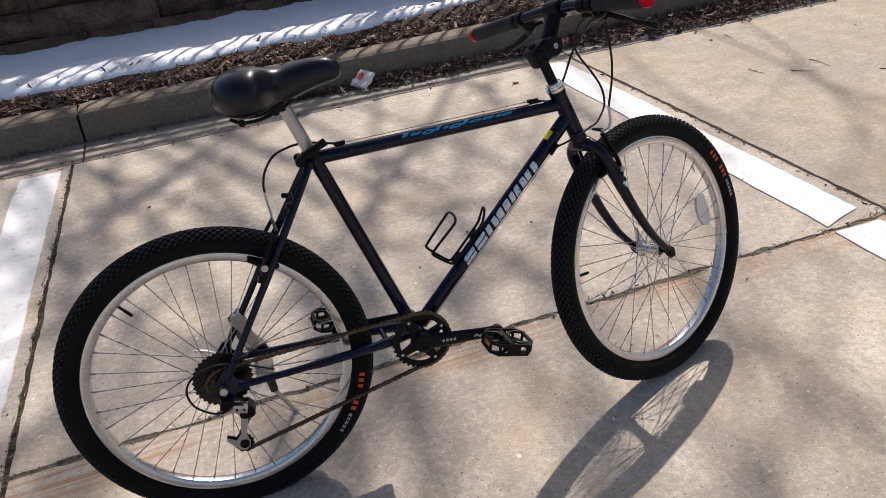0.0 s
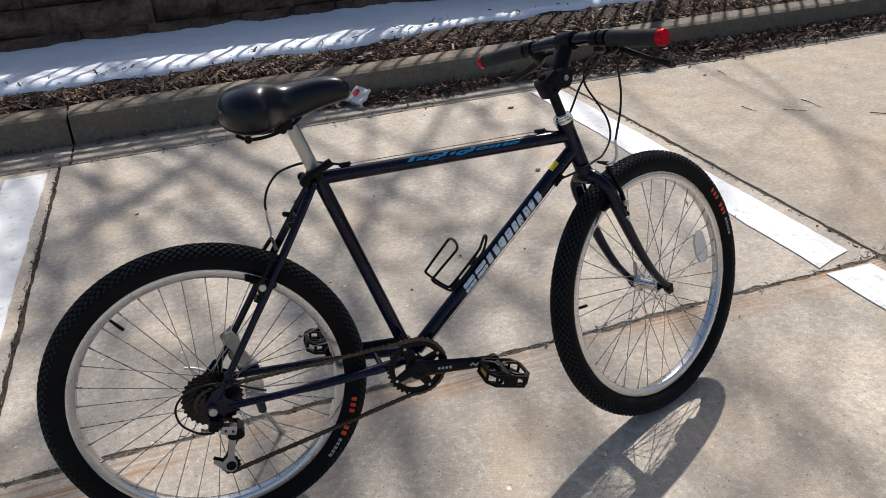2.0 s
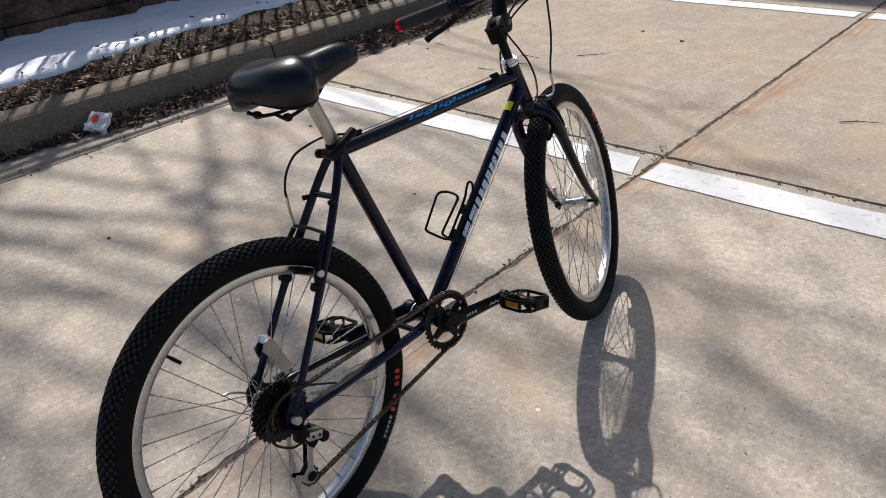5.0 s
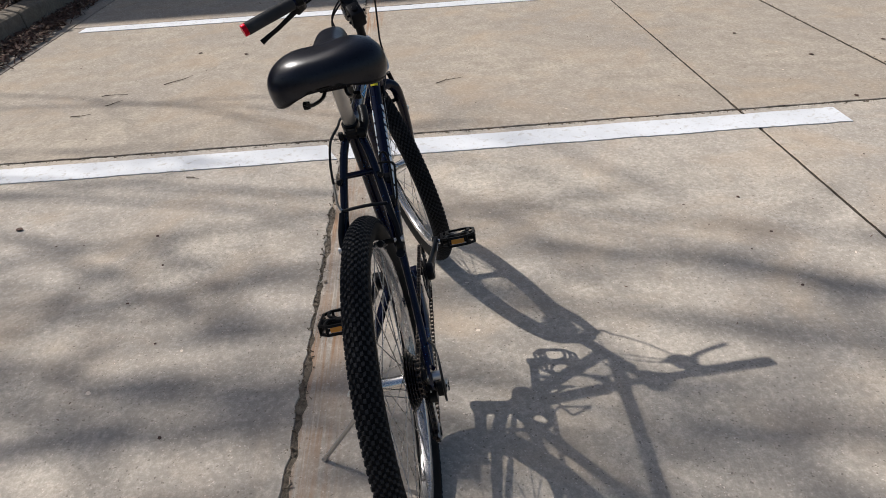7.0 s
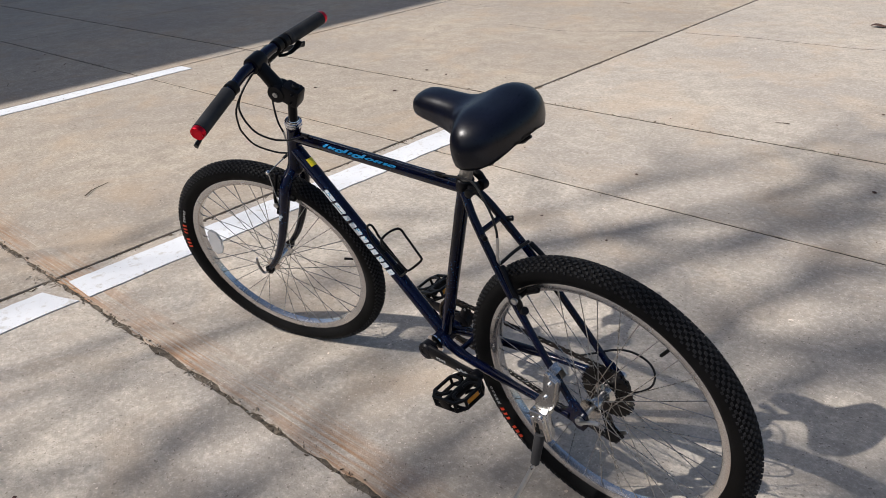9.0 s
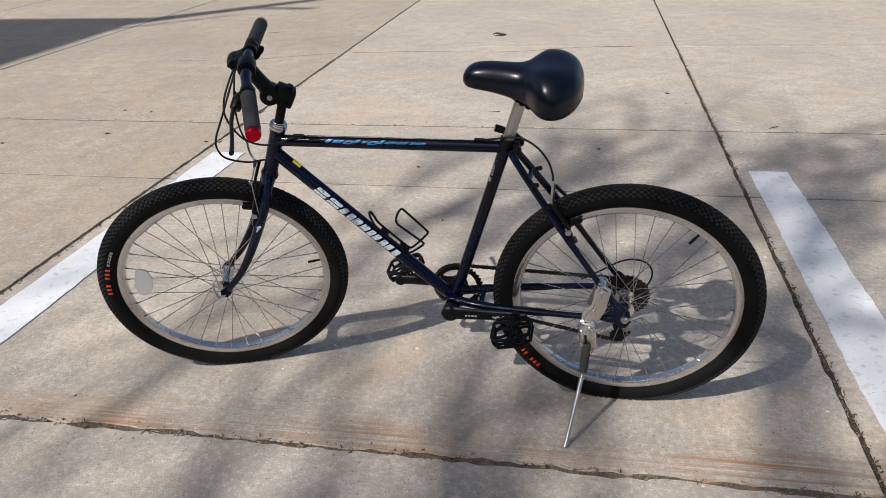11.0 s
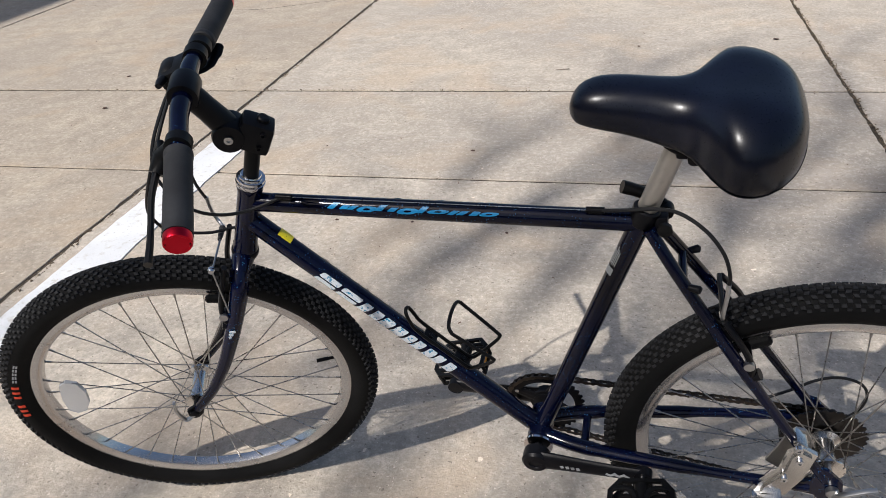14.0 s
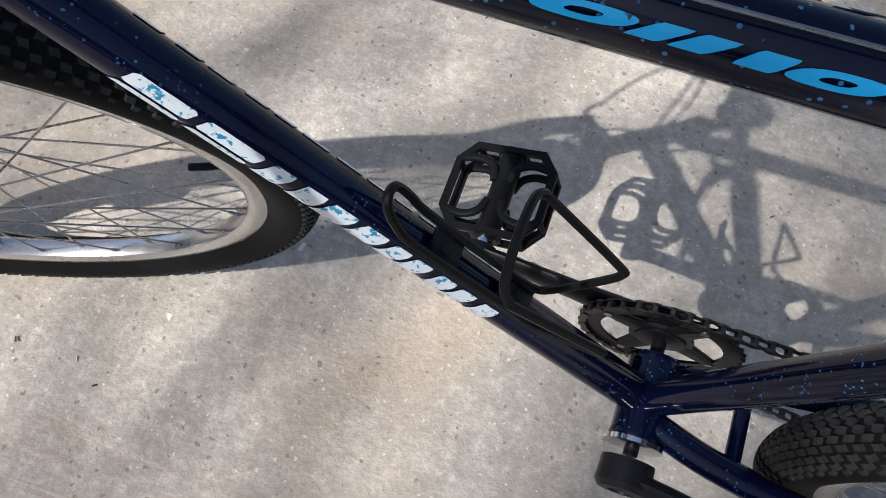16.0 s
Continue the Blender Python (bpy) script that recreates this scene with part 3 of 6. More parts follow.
part("crossarm", block(bmesh.new(), (0, 0, 13.5), (0.10, 1.2, 0.12), bevel=0.01), M_BARK, pole)
for y, z in ((-0.5, 13.56), (0.0, 14.2), (0.5, 13.56)):
    run = [Vector((12.0 * t, y - 3.0 * t, z - 1.6 * t * (1 - t))) for t in (-1.0, -0.8, -0.6, -0.4, -0.2, 0.0)]
    part("cable", tube(bmesh.new(), run[::-1], 0.022, 6), M_IRON, pole)


# ---- the bicycle: built from its rear axle (x ahead, y to its left, z up), leaning on its stand ----
AXLE = 0.322
bicycle = new("bicycle")
bicycle.matrix_world = pose(0, 0.06, 0.3186) @ pose(0, 0, 0, 0, 0, -1.29) @ pose(0, 0, 0, -8.3, 0, 0) @ pose(0, 0, -AXLE)
tagged(bicycle, "dark navy mountain bicycle leaning on its kickstand with wheel turned", "bicycle")
BIKE = pose(0, 0, AXLE)
HEAD = Vector((0.841, 0, 0.461))
STEER = BIKE @ Matrix.Translation(HEAD) @ pose(0, 0, 0, 0, -20, 0) @ pose(0, 0, 0, 0, 0, 20.5)
TO_BIKE = Matrix.Translation(HEAD) @ pose(0, 0, 0, 0, -20, 0) @ pose(0, 0, 0, 0, 0, 20.5)
BB = Vector((0.437, 0, -0.024))


def bike(name, bm, material, label="", parent=None, smooth=True, steer=False):
    return part(name, bm, material, parent or bicycle, label, smooth, (STEER if steer else BIKE) if parent is None else None)


def ring_on_tube(bm, p, q, r, u0, u1, a0, a1, slant=0.0, lift=0.0006, n=5, mm=3):
    """A patch that lies on a tube from p to q: u along it, a round it in degrees (0 up, 90 to its left); slant shears u by the height."""
    p, q = Vector(p), Vector(q)
    d = (q - p).normalized()
    up = (Vector((0, 0, 1)) - d * d.z).normalized()
    left = Vector((0, 1, 0))
    g = []
    for i in range(mm + 1):
        row = []
        for k in range(n + 1):
            a = radians(a0 + (a1 - a0) * k / n)
            u = u0 + (u1 - u0) * i / mm + slant * (1 - k / n)
            row.append(bm.verts.new(p + d * u + (up * math.cos(a) + left * math.sin(a)) * (r + lift)))
        g.append(row)
    for i in range(mm):
        for k in range(n):
            bm.faces.new((g[i][k], g[i + 1][k], g[i + 1][k + 1], g[i][k + 1]))
    return bm


# frame tubes
TT0, TT1 = Vector((0.292, 0, 0.421)), Vector((0.852, 0, 0.421))
ST0, ST1 = BB, Vector((0.2885, 0, 0.438))
DT0, DT1 = Vector((0.452, 0, -0.010)), Vector((0.866, 0, 0.391))
AX_DIR = Vector((math.cos(radians(70)), 0, -math.sin(radians(70))))
HT0, HT1 = HEAD + AX_DIR * 0.009, HEAD + AX_DIR * 0.138
bike("top_tube", rod(TT0, TT1, 0.0143, 20), M_FRAME)
bike("seat_tube", rod(ST0, ST1, 0.0144, 20), M_FRAME)
bike("down_tube", rod(DT0, DT1, 0.0160, 22), M_FRAME)
bm = tube(bmesh.new(), [HT0, HT0 + AX_DIR * 0.006, HT0 + AX_DIR * 0.012, HT1 - AX_DIR * 0.012, HT1 - AX_DIR * 0.006, HT1], [0.0195, 0.0195, 0.0178, 0.0178, 0.0195, 0.0195], 22)
bike("head_tube", bm, M_FRAME)
bm = lathe(bmesh.new(), [(0.0205, -0.036), (0.0215, -0.033), (0.0205, -0.028), (0.0205, 0.028), (0.0215, 0.033), (0.0205, 0.036)], 24, centre=BB)
bike("bottom_bracket", bm, M_FRAME)
bm = lathe(bmesh.new(), [(0.024, 0.036), (0.024, 0.040), (0.015, 0.041)], 24, centre=BB)
bike("lock_ring", bm, M_CHROME, "chromed bottom bracket lock ring")
for s in (1, -1):
    pts = smooth_path([(0.283, s * 0.014, 0.418), (0.245, s * 0.031, 0.362), (0.16, s * 0.052, 0.236), (0.06, s * 0.064, 0.088), (0.012, s * 0.067, 0.018)], 5)
    bike("seat_stay", tube(bmesh.new(), pts, [0.0085] * 12 + [0.0075] * (len(pts) - 12), 12), M_FRAME)
    pts = smooth_path([(0.425, s * 0.020, -0.017), (0.375, s * 0.034, -0.017), (0.30, s * 0.045, -0.015), (0.15, s * 0.060, -0.009), (0.03, s * 0.067, -0.004)], 5)
    bike("chain_stay", tube(bmesh.new(), pts, [0.0125] * 8 + [0.0110] * 6 + [0.0085] * (len(pts) - 14), 12, 0.9), M_FRAME)
    bm = prism(bmesh.new(), [(0.045, -0.014), (0.05, 0.004), (0.030, 0.016), (0.024, 0.045), (0.010, 0.040), (-0.012, 0.016), (-0.016, -0.010), (-0.004, -0.030), (0.012, -0.030), (0.022, -0.018)], s * 0.064, s * 0.070)
    bike("dropout", bm, M_FRAME, smooth=False)
bike("stay_bridge", rod((0.237, -0.033, 0.350), (0.237, 0.033, 0.350), 0.0062), M_FRAME)
bike("stay_bridge", rod((0.362, -0.036, -0.016), (0.362, 0.036, -0.016), 0.0068), M_FRAME)

# headset and seat collar
bm = tube(bmesh.new(), [HEAD - AX_DIR * d for d in (-0.009, -0.006, -0.002, -0.001, 0.0005, 0.001, 0.0045, 0.005, 0.0085, 0.009, 0.0105)], [0.0200, 0.0216, 0.0214, 0.0190, 0.0190, 0.0208, 0.0206, 0.0178, 0.0176, 0.0150, 0.0140], 26)
bike("headset_cup", bm, M_CHROME, "chromed headset cup and lock nuts")
bm = tube(bmesh.new(), [HT1, HT1 + AX_DIR * 0.004, HT1 + AX_DIR * 0.010, HT1 + AX_DIR * 0.014], [0.0205, 0.0215, 0.0205, 0.017], 24)
bike("lower_cup", bm, M_BLACKMETAL)
UP = (ST1 - ST0).normalized()
bm = tube(bmesh.new(), [ST1 - UP * 0.020, ST1 - UP * 0.018, ST1 + UP * 0.004, ST1 + UP * 0.006], [0.0165, 0.0180, 0.0180, 0.0160], 22)
block(bm, ST1 - UP * 0.008 + Vector((-0.022, 0, -0.006)), (0.016, 0.022, 0.02), bevel=0.003)
collar = bike("seat_collar", bm, M_BLACKMETAL)
bm = lathe(bmesh.new(), [(0.004, -0.030), (0.0105, -0.030), (0.0115, -0.024), (0.0105, -0.015), (0.004, -0.014), (0.004, 0.016), (0.009, 0.017), (0.0095, 0.024), (0.004, 0.026)], 16, centre=ST1 - UP * 0.008 + Vector((-0.027, 0, -0.006)))
bike("clamp_bolt", bm, M_PLASTIC)
pts = smooth_path([ST1 + Vector((-0.028, -0.024, -0.012)), ST1 + Vector((-0.010, -0.030, 0.000)), ST1 + Vector((0.012, -0.029, 0.010)), ST1 + Vector((0.032, -0.026, 0.018))], 4)
bike("clamp_lever", tube(bmesh.new(), pts, [0.0085] * 4 + [0.0095] * 6 + [0.0100] * (len(pts) - 10), 12, 0.85), M_PLASTIC, "black quick release lever")

# seat post and saddle
bike("seat_post", rod(ST1 - UP * 0.03, ST1 + UP * 0.130, 0.0134, 22), M_POST, "dull scratched alloy seat post")
stations = [(0.1140, 0.016, 0.580, 0.562), (0.1170, 0.044, 0.593, 0.551), (0.1230, 0.067, 0.604, 0.541), (0.132, 0.086, 0.614, 0.531), (0.147, 0.103, 0.622, 0.522), (0.165, 0.114, 0.627, 0.517), (0.184, 0.117, 0.630, 0.516), (0.202, 0.110, 0.630, 0.519),
            (0.219, 0.088, 0.626, 0.525), (0.236, 0.061, 0.621, 0.533), (0.256, 0.045, 0.618, 0.541), (0.285, 0.038, 0.618, 0.551), (0.318, 0.036, 0.620, 0.560), (0.345, 0.0345, 0.619, 0.565), (0.362, 0.031, 0.6150, 0.568), (0.374, 0.0250, 0.608, 0.571), (0.381, 0.016, 0.599, 0.577), (0.384, 0.006, 0.590, 0.583)]


def smoothed(rows, per):
    """Catmull-Rom through rows of numbers."""
    q = np.array(rows)
    q = np.vstack([q[0] * 2 - q[1], q, q[-1] * 2 - q[-2]])
    out = []
    for i in range(1, len(q) - 2):
        for k in range(per):
            t = k / per
            out.append(0.5 * (2 * q[i] + (q[i + 1] - q[i - 1]) * t + (2 * q[i - 1] - 5 * q[i] + 4 * q[i + 1] - q[i + 2]) * t * t + (3 * q[i] - q[i - 1] - 3 * q[i + 1] + q[i + 2]) * t ** 3))
    return [tuple(float(v) for v in r) for r in (*out, q[-2])]


stations = smoothed(stations, 3)


def saddle_point(x, w, zt, zb, a, grow=0.0):
    """A point of the saddle's skin at station x, the angle a round it (radians, 90 degrees on top)."""
    x, w = 0.384 - (0.384 - x) * 0.97, w * 0.955
    c, s = math.cos(a), math.sin(a)
    wing = min(1.0, max(0.0, (0.27 - x) / 0.06))
    yy = math.copysign(abs(c) ** (0.72 - (0.02 * wing if s > 0 else 0.0)), c)
    wid = w * (1.0 if s > 0 else 0.99 - 0.12 * abs(s))
    flat = abs(s) ** (0.86 - 0.12 * wing if s > 0 else 0.60)
    mid = zb + (zt - zb) * 0.42
    z = mid + (zt - mid) * flat if s > 0 else mid - (mid - zb) * flat
    groove = 0.007 * math.exp(-(wid * yy / 0.042) ** 2) * max(0.0, 1 - ((x - 0.205) / 0.085) ** 2) ** 2 * (1 if s > 0 else 0)
    if s < 0:
        z = min(mid, z + 0.040 * wing * (1 - abs(yy) ** 3.5) * abs(s))
    back = grow * max(0.0, (0.145 - x) / 0.02)
    roll = 0.065 * wid * yy   # the saddle sits a little askew on its post
    return (x - back, (wid + grow) * yy, z - groove - roll - (grow if s < -0.8 else 0.0))


def saddle_skin(rows, angles, closed, grow=0.0):
    bm = bmesh.new()
    rings = [[bm.verts.new(saddle_point(*row, a, grow)) for a in angles] for row in rows]
    n = len(angles)
    for a, b in zip(rings, rings[1:]):
        for k in range(n if closed else n - 1):
            bm.faces.new((a[k], a[(k + 1) % n], b[(k + 1) % n], b[k]))
    bm.faces.new(rings[0])
    bm.faces.new(rings[-1])
    return bm


NS = 48
bm = saddle_skin(stations, [2 * math.pi * k / NS for k in range(NS)], True)
saddle = bike("saddle", bm, M_SADDLE, "wide padded black vinyl saddle")
bm = saddle_skin(stations[2:28], [radians(d) for d in range(194, 347, 4)], False, 0.0011)
bike("saddle_base", bm, M_PLASTIC, "black plastic saddle base with a seam")
for s in (1, -1):
    pts = smooth_path([(0.150, s * 0.047, 0.540), (0.172, s * 0.038, 0.527), (0.215, s * 0.022, 0.526), (0.262, s * 0.021, 0.542), (0.290, s * 0.018, 0.566)], 4)
    bike("saddle_rail", tube(bmesh.new(), pts, 0.0036, 8), M_BLACKMETAL)
    bm = lathe(bmesh.new(), [(0.003, -0.006), (0.0068, -0.006), (0.0078, 0), (0.0068, 0.006), (0.003, 0.006)], 14, centre=(0.170, s * 0.048, 0.529))
    bike("bumper", bm, M_PLASTIC)
bm = block(bmesh.new(), (0.240, 0, 0.543), (0.040, 0.050, 0.026), bevel=0.006)
lathe(bm, [(0.003, -0.030), (0.008, -0.030), (0.008, 0.030), (0.003, 0.030)], 12, centre=(0.238, 0, 0.534))
bike("saddle_clamp", bm, M_BLACKMETAL)


# ---- wheels ----
def wheel(name, label, m, hub_left, hub_right, flange, valve_deg, seed):
    """A rim with its tyre, tread, spokes, hub and valve, turning about y."""
    prof = [(0.2835, -0.0125), (0.2835, -0.0102), (0.277, -0.0098), (0.277, 0.0098), (0.2835, 0.0102), (0.2835, 0.0125), (0.280, 0.0135), (0.2680, 0.0130), (0.2635, 0.0095), (0.2615, 0.0), (0.2635, -0.0095), (0.2680, -0.0130), (0.280, -0.0135)]
    rim = part(name, lathe(bmesh.new(), prof, 96, closed=True), M_RIM, bicycle, label, m=m)
    rc, rt = 0.3055, 0.0250
    prof = []
    for k in range(15):
        a = radians(-132 + 264 * k / 14)
        prof.append((rc + rt * math.cos(a), rt * math.sin(a)))
    prof = [(0.279, -0.0108)] + prof + [(0.279, 0.0108)]
    part("tyre", lathe(bmesh.new(), prof, 120, closed=True), M_TYRE, rim, "black rubber off-road tyre")
    verts, faces = [], []
    N = 256

    def knob(theta, lat, length, width, height, skew):
        base = []
        for up in (0, 1):
            k = 1 - 0.22 * up
            for sx, sy in ((-1, -1), (1, -1), (1, 1), (-1, 1)):
                b = lat + sy * width / 2 * k / rt
                t = theta + (sx * length / 2 * k + skew * sy * width / 2) / 0.33
                r = rt - 0.0008 + (height + 0.0008) * up
                rad = rc + r * math.cos(b)
                verts.append((rad * math.cos(t), r * math.sin(b), rad * math.sin(t)))
        i = len(verts) - 8
        faces.extend(tuple(i + q for q in f) for f in ((4, 5, 6, 7), (0, 1, 5, 4), (1, 2, 6, 5), (2, 3, 7, 6), (3, 0, 4, 7)))

    for i in range(N):
        t = 2 * math.pi * i / N
        odd = i % 2
        h = 0.0033
        if odd:
            knob(t, 0.0, 0.0076, 0.0054, h, 0)
            for s in (1, -1):
                knob(t, s * 0.46, 0.0076, 0.0052, h, s * 0.35)
                knob(t + 0.004, s * 0.93, 0.0078, 0.0052, h * 0.95, s * 0.2)
        else:
            for s in (1, -1):
                knob(t, s * 0.23, 0.0076, 0.0054, h, -s * 0.3)
                knob(t, s * 0.70, 0.0076, 0.0052, h, s * 0.3)
                knob(t, s * 1.13, 0.0064, 0.0044, h * 0.7, 0)
    tread = raw("tread", verts, faces, M_TREAD, rim, "rows of worn rubber knobs")
    tagged(tread, kind="stuff")
    # hub with flanges and axle
    bm = lathe(bmesh.new(), [(0.006, hub_right - 0.002), (flange, hub_right - 0.001), (flange, hub_right + 0.002), (0.014, hub_right + 0.007), (0.0125, (hub_left + hub_right) / 2), (0.014, hub_left - 0.007), (flange, hub_left - 0.002), (flange, hub_left + 0.001), (0.006, hub_left + 0.002)], 30)
    part("hub", bm, M_BRACKET, rim, "bright alloy hub")
    spoke = {}
    for i in range(36):
        side = 1 if i % 2 == 0 else -1
        y0 = hub_left if side > 0 else hub_right
        rim_a = 2 * math.pi * (i + 0.5) / 36 + radians(valve_deg)
        cross = 1 if (i // 2) % 2 == 0 else -1
        key = (side, cross)
        if key not in spoke:
            ha = cross * radians(62)
            a = Vector((flange * 0.88 * math.cos(ha), y0 + side * 0.0008 * cross, flange * 0.88 * math.sin(ha)))
            b = Vector((0.2640, side * 0.003, 0))
            bm = tube(bmesh.new(), [a, b], 0.00105, 6)
            d = (b - a).normalized()
            tube(bm, [b - d * 0.012, b], 0.0019, 6)
            spoke[key] = part("spoke", bm, M_SPOKE, rim, smooth=False, m=pose(0, 0, 0, 0, -math.degrees(rim_a), 0))
        else:
            share(spoke[key], "spoke", rim, pose(0, 0, 0, 0, -math.degrees(rim_a), 0))
    bm = tube(bmesh.new(), [(0.263, 0, 0), (0.250, 0, 0), (0.249, 0, 0), (0.228, 0, 0)], [0.0030, 0.0030, 0.0036, 0.0036], 10)
    part("valve", bm, M_PLASTIC, rim, "valve with black cap", m=pose(0, 0, 0, 0, -valve_deg, 0))
    return rim


def sidewall_print(rim, side, a0, a1, seed):
    """Plain coloured bars on the tyre wall, in place of its maker's words."""
    rng = random.Random(seed)
    bm, grey = bmesh.new(), bmesh.new()
    step = (a1 - a0) / 7
    lo, hi = 0.2980, 0.3100
    for k in (0, 1, 2, 4, 5, 6):
        w = step * 0.66 * rng.uniform(0.7, 1.0)
        g = []
        for i in range(4):
            t = radians(a0 + step * k + w * i / 3)
            row = []
            for j in range(5):
                r = lo + (hi - lo) * j / 4
                y = side * (math.sqrt(max(0.0250 ** 2 - (r - 0.3055) ** 2, 0)) + 0.0006)
                row.append(bm.verts.new((r * math.cos(t), y, r * math.sin(t))))
            g.append(row)
        for i in range(3):
            for j in range(4):
                bm.faces.new((g[i][j], g[i + 1][j], g[i + 1][j + 1], g[i][j + 1]))
    part("tyre_print", bm, M_DECAL_RED, rim, "red bars printed on the tyre wall", smooth=False)
    d = (a1 - a0) / abs(a1 - a0)
    for k in range(5):
        t0 = radians(a1 + d * (1.0 + k * 2.0))
        g = []
        for i in range(3):
            t = t0 + radians(d * 1.4) * i / 2
            g.append([grey.verts.new((r * math.cos(t), side * (math.sqrt(max(0.0245 ** 2 - (r - 0.305) ** 2, 0)) + 0.0006), r * math.sin(t))) for r in (0.3000, 0.3070)])
        for i in range(2):
            grey.faces.new((g[i][0], g[i + 1][0], g[i + 1][1], g[i][1]))
    part("tyre_print", grey, M_DECAL_GREY, rim, "grey bars printed on the tyre wall", smooth=False)


front_wheel = wheel("front_wheel", "silver spoked front wheel turned to the left", STEER @ pose(0.0651, 0, -0.5092), 0.034, -0.034, 0.021, 155.7, 1)
rear_wheel = wheel("rear_wheel", "silver spoked rear wheel", BIKE, 0.036, -0.020, 0.024, 126.9, 2)
sidewall_print(front_wheel, -1, 19, 1, 3)
sidewall_print(front_wheel, 1, -15, 3, 4)
sidewall_print(rear_wheel, -1, -15, -34, 5)
sidewall_print(rear_wheel, 1, -46, -29, 6)
bm = prism(bmesh.new(), [(0.205, -0.046), (0.222, -0.054), (0.236, -0.044), (0.240, -0.012), (0.236, 0.030), (0.224, 0.040), (0.206, 0.034), (0.196, 0.010), (0.196, -0.024)], 0.004, 0.011)
part("wheel_reflector", bm, M_CLEAR, front_wheel, "clear plastic spoke reflector", smooth=False, m=pose(0, 0, 0, 0, 8, 0))

# axles
FW = Vector((0.0651, 0, -0.5092))
bm = lathe(bmesh.new(), [(0.004, -0.062), (0.008, -0.062), (0.0088, -0.054), (0.005, -0.052), (0.005, 0.052), (0.0088, 0.054), (0.0088, 0.064), (0.004, 0.066)], 14, centre=FW)
bike("front_axle", bm, M_BLACKMETAL, steer=True)
pts = smooth_path([FW + Vector((0, 0.062, 0)), FW + Vector((0.014, 0.066, -0.012)), FW + Vector((0.030, 0.066, 0.010)), FW + Vector((0.036, 0.064, 0.036))], 4)
bike("axle_lever", tube(bmesh.new(), pts, 0.0048, 8, 0.6), M_ALLOY, "alloy quick release lever", steer=True)
bm = lathe(bmesh.new(), [(0.004, -0.086), (0.0085, -0.086), (0.0095, -0.078), (0.0095, -0.071), (0.005, -0.070), (0.005, 0.070), (0.0095, 0.071), (0.0095, 0.079), (0.004, 0.082)], 14)
bike("rear_axle", bm, M_ALLOY)
pts = smooth_path([(0, 0.080, 0), (-0.012, 0.086, 0.012), (-0.036, 0.086, 0.026), (-0.052, 0.084, 0.030)], 4)
bike("axle_lever", tube(bmesh.new(), pts, 0.005, 8, 0.6), M_ALLOY, "alloy quick release lever")

# ---- fork, stem and bars ----
for s in (1, -1):
    pts = smooth_path([(0.006, s * 0.030, -0.158), (0.004, s * 0.047, -0.180), (0.006, s * 0.053, -0.235), (0.011, s * 0.055, -0.300), (0.020, s * 0.056, -0.370), (0.036, s * 0.056, -0.440), (0.060, s * 0.056, -0.498)], 5)
    n = len(pts)
    blade = bike("fork_blade", tube(bmesh.new(), pts, [0.0148 - 0.0068 * max(0, i / (n - 1) - 0.25) / 0.75 for i in range(n)], 14), M_FRAME, steer=True)
    bm = prism(bmesh.new(), [(0.050, -0.490), (0.066, -0.490), (0.079, -0.506), (0.074, -0.526), (0.058, -0.524), (0.050, -0.508)], s * 0.0525, s * 0.0580)
    bike("fork_end", bm, M_BLACKMETAL, smooth=False, steer=True)
    bm = bmesh.new()
    for k in range(3):
        block(bm, (0.0105 + 0.0015 * (k - 1), s * 0.0698, -0.262 - 0.007 * k), (0.010 - 0.003 * k, 0.0012, 0.005), pose(0, 0, 0, 0, 20, 0))
    bike("fork_decal", bm, M_DECAL_WHITE, "small pale blue fork decal", steer=True, smooth=False)
bm = tube(bmesh.new(), [(0.004, -0.036, -0.160), (0.003, -0.018, -0.152), (0.001, 0, -0.148), (0.003, 0.018, -0.152), (0.004, 0.036, -0.160)], [0.013, 0.017, 0.019, 0.017, 0.013], 14, side=(1, 0, 0))
bike("fork_crown", bm, M_FRAME, steer=True)
bike("quill", rod((0, 0, 0.010), (0, 0, 0.075), 0.0112, 18), M_BLACKMETAL, "dark stem quill", steer=True)
bm = block(bmesh.new(), (-0.001, 0, 0.083), (0.050, 0.040, 0.046), pose(0, 0, 0, 0, -12, 0), 0.008, 0.92)
lathe(bm, [(0.004, -0.0205), (0.021, -0.0205), (0.023, -0.016), (0.023, 0.016), (0.021, 0.0205), (0.004, 0.0205)], 22, centre=(0.032, 0, 0.080))
stem = bike("stem", bm, M_BLACKMETAL, "black adjustable stem", steer=True)
bm = tube(bmesh.new(), [(0.028, 0, 0.079), (0.044, 0, 0.095), (0.066, 0, 0.115), (0.088, 0, 0.134)], [0.0195, 0.0180, 0.0168, 0.0175], 18)
lathe(bm, [(0.016, -0.022), (0.0195, -0.0215), (0.0205, -0.018), (0.0205, 0.018), (0.0195, 0.0215), (0.016, 0.022)], 24, centre=(0.091, 0, 0.137))
bike("stem_arm", bm, M_BLACKMETAL, "dark navy stem arm and bar clamp", steer=True)
for x, z in ((0.032, 0.080), (-0.012, 0.094), (-0.008, 0.072)):
    for s in (1, -1):
        big = 0.0062 if x > 0 else 0.0036
        bm = lathe(bmesh.new(), [(0.001, s * 0.019), (big, s * 0.019), (big, s * 0.0232), (0.0025, s * 0.0234), (0.0022, s * 0.0210), (0.0005, s * 0.0210)], 12, centre=(x, 0, z))
        bike("stem_bolt", bm, M_ALLOY if x > 0 else M_BLACKMETAL, "dull hexagon socket bolt", steer=True)
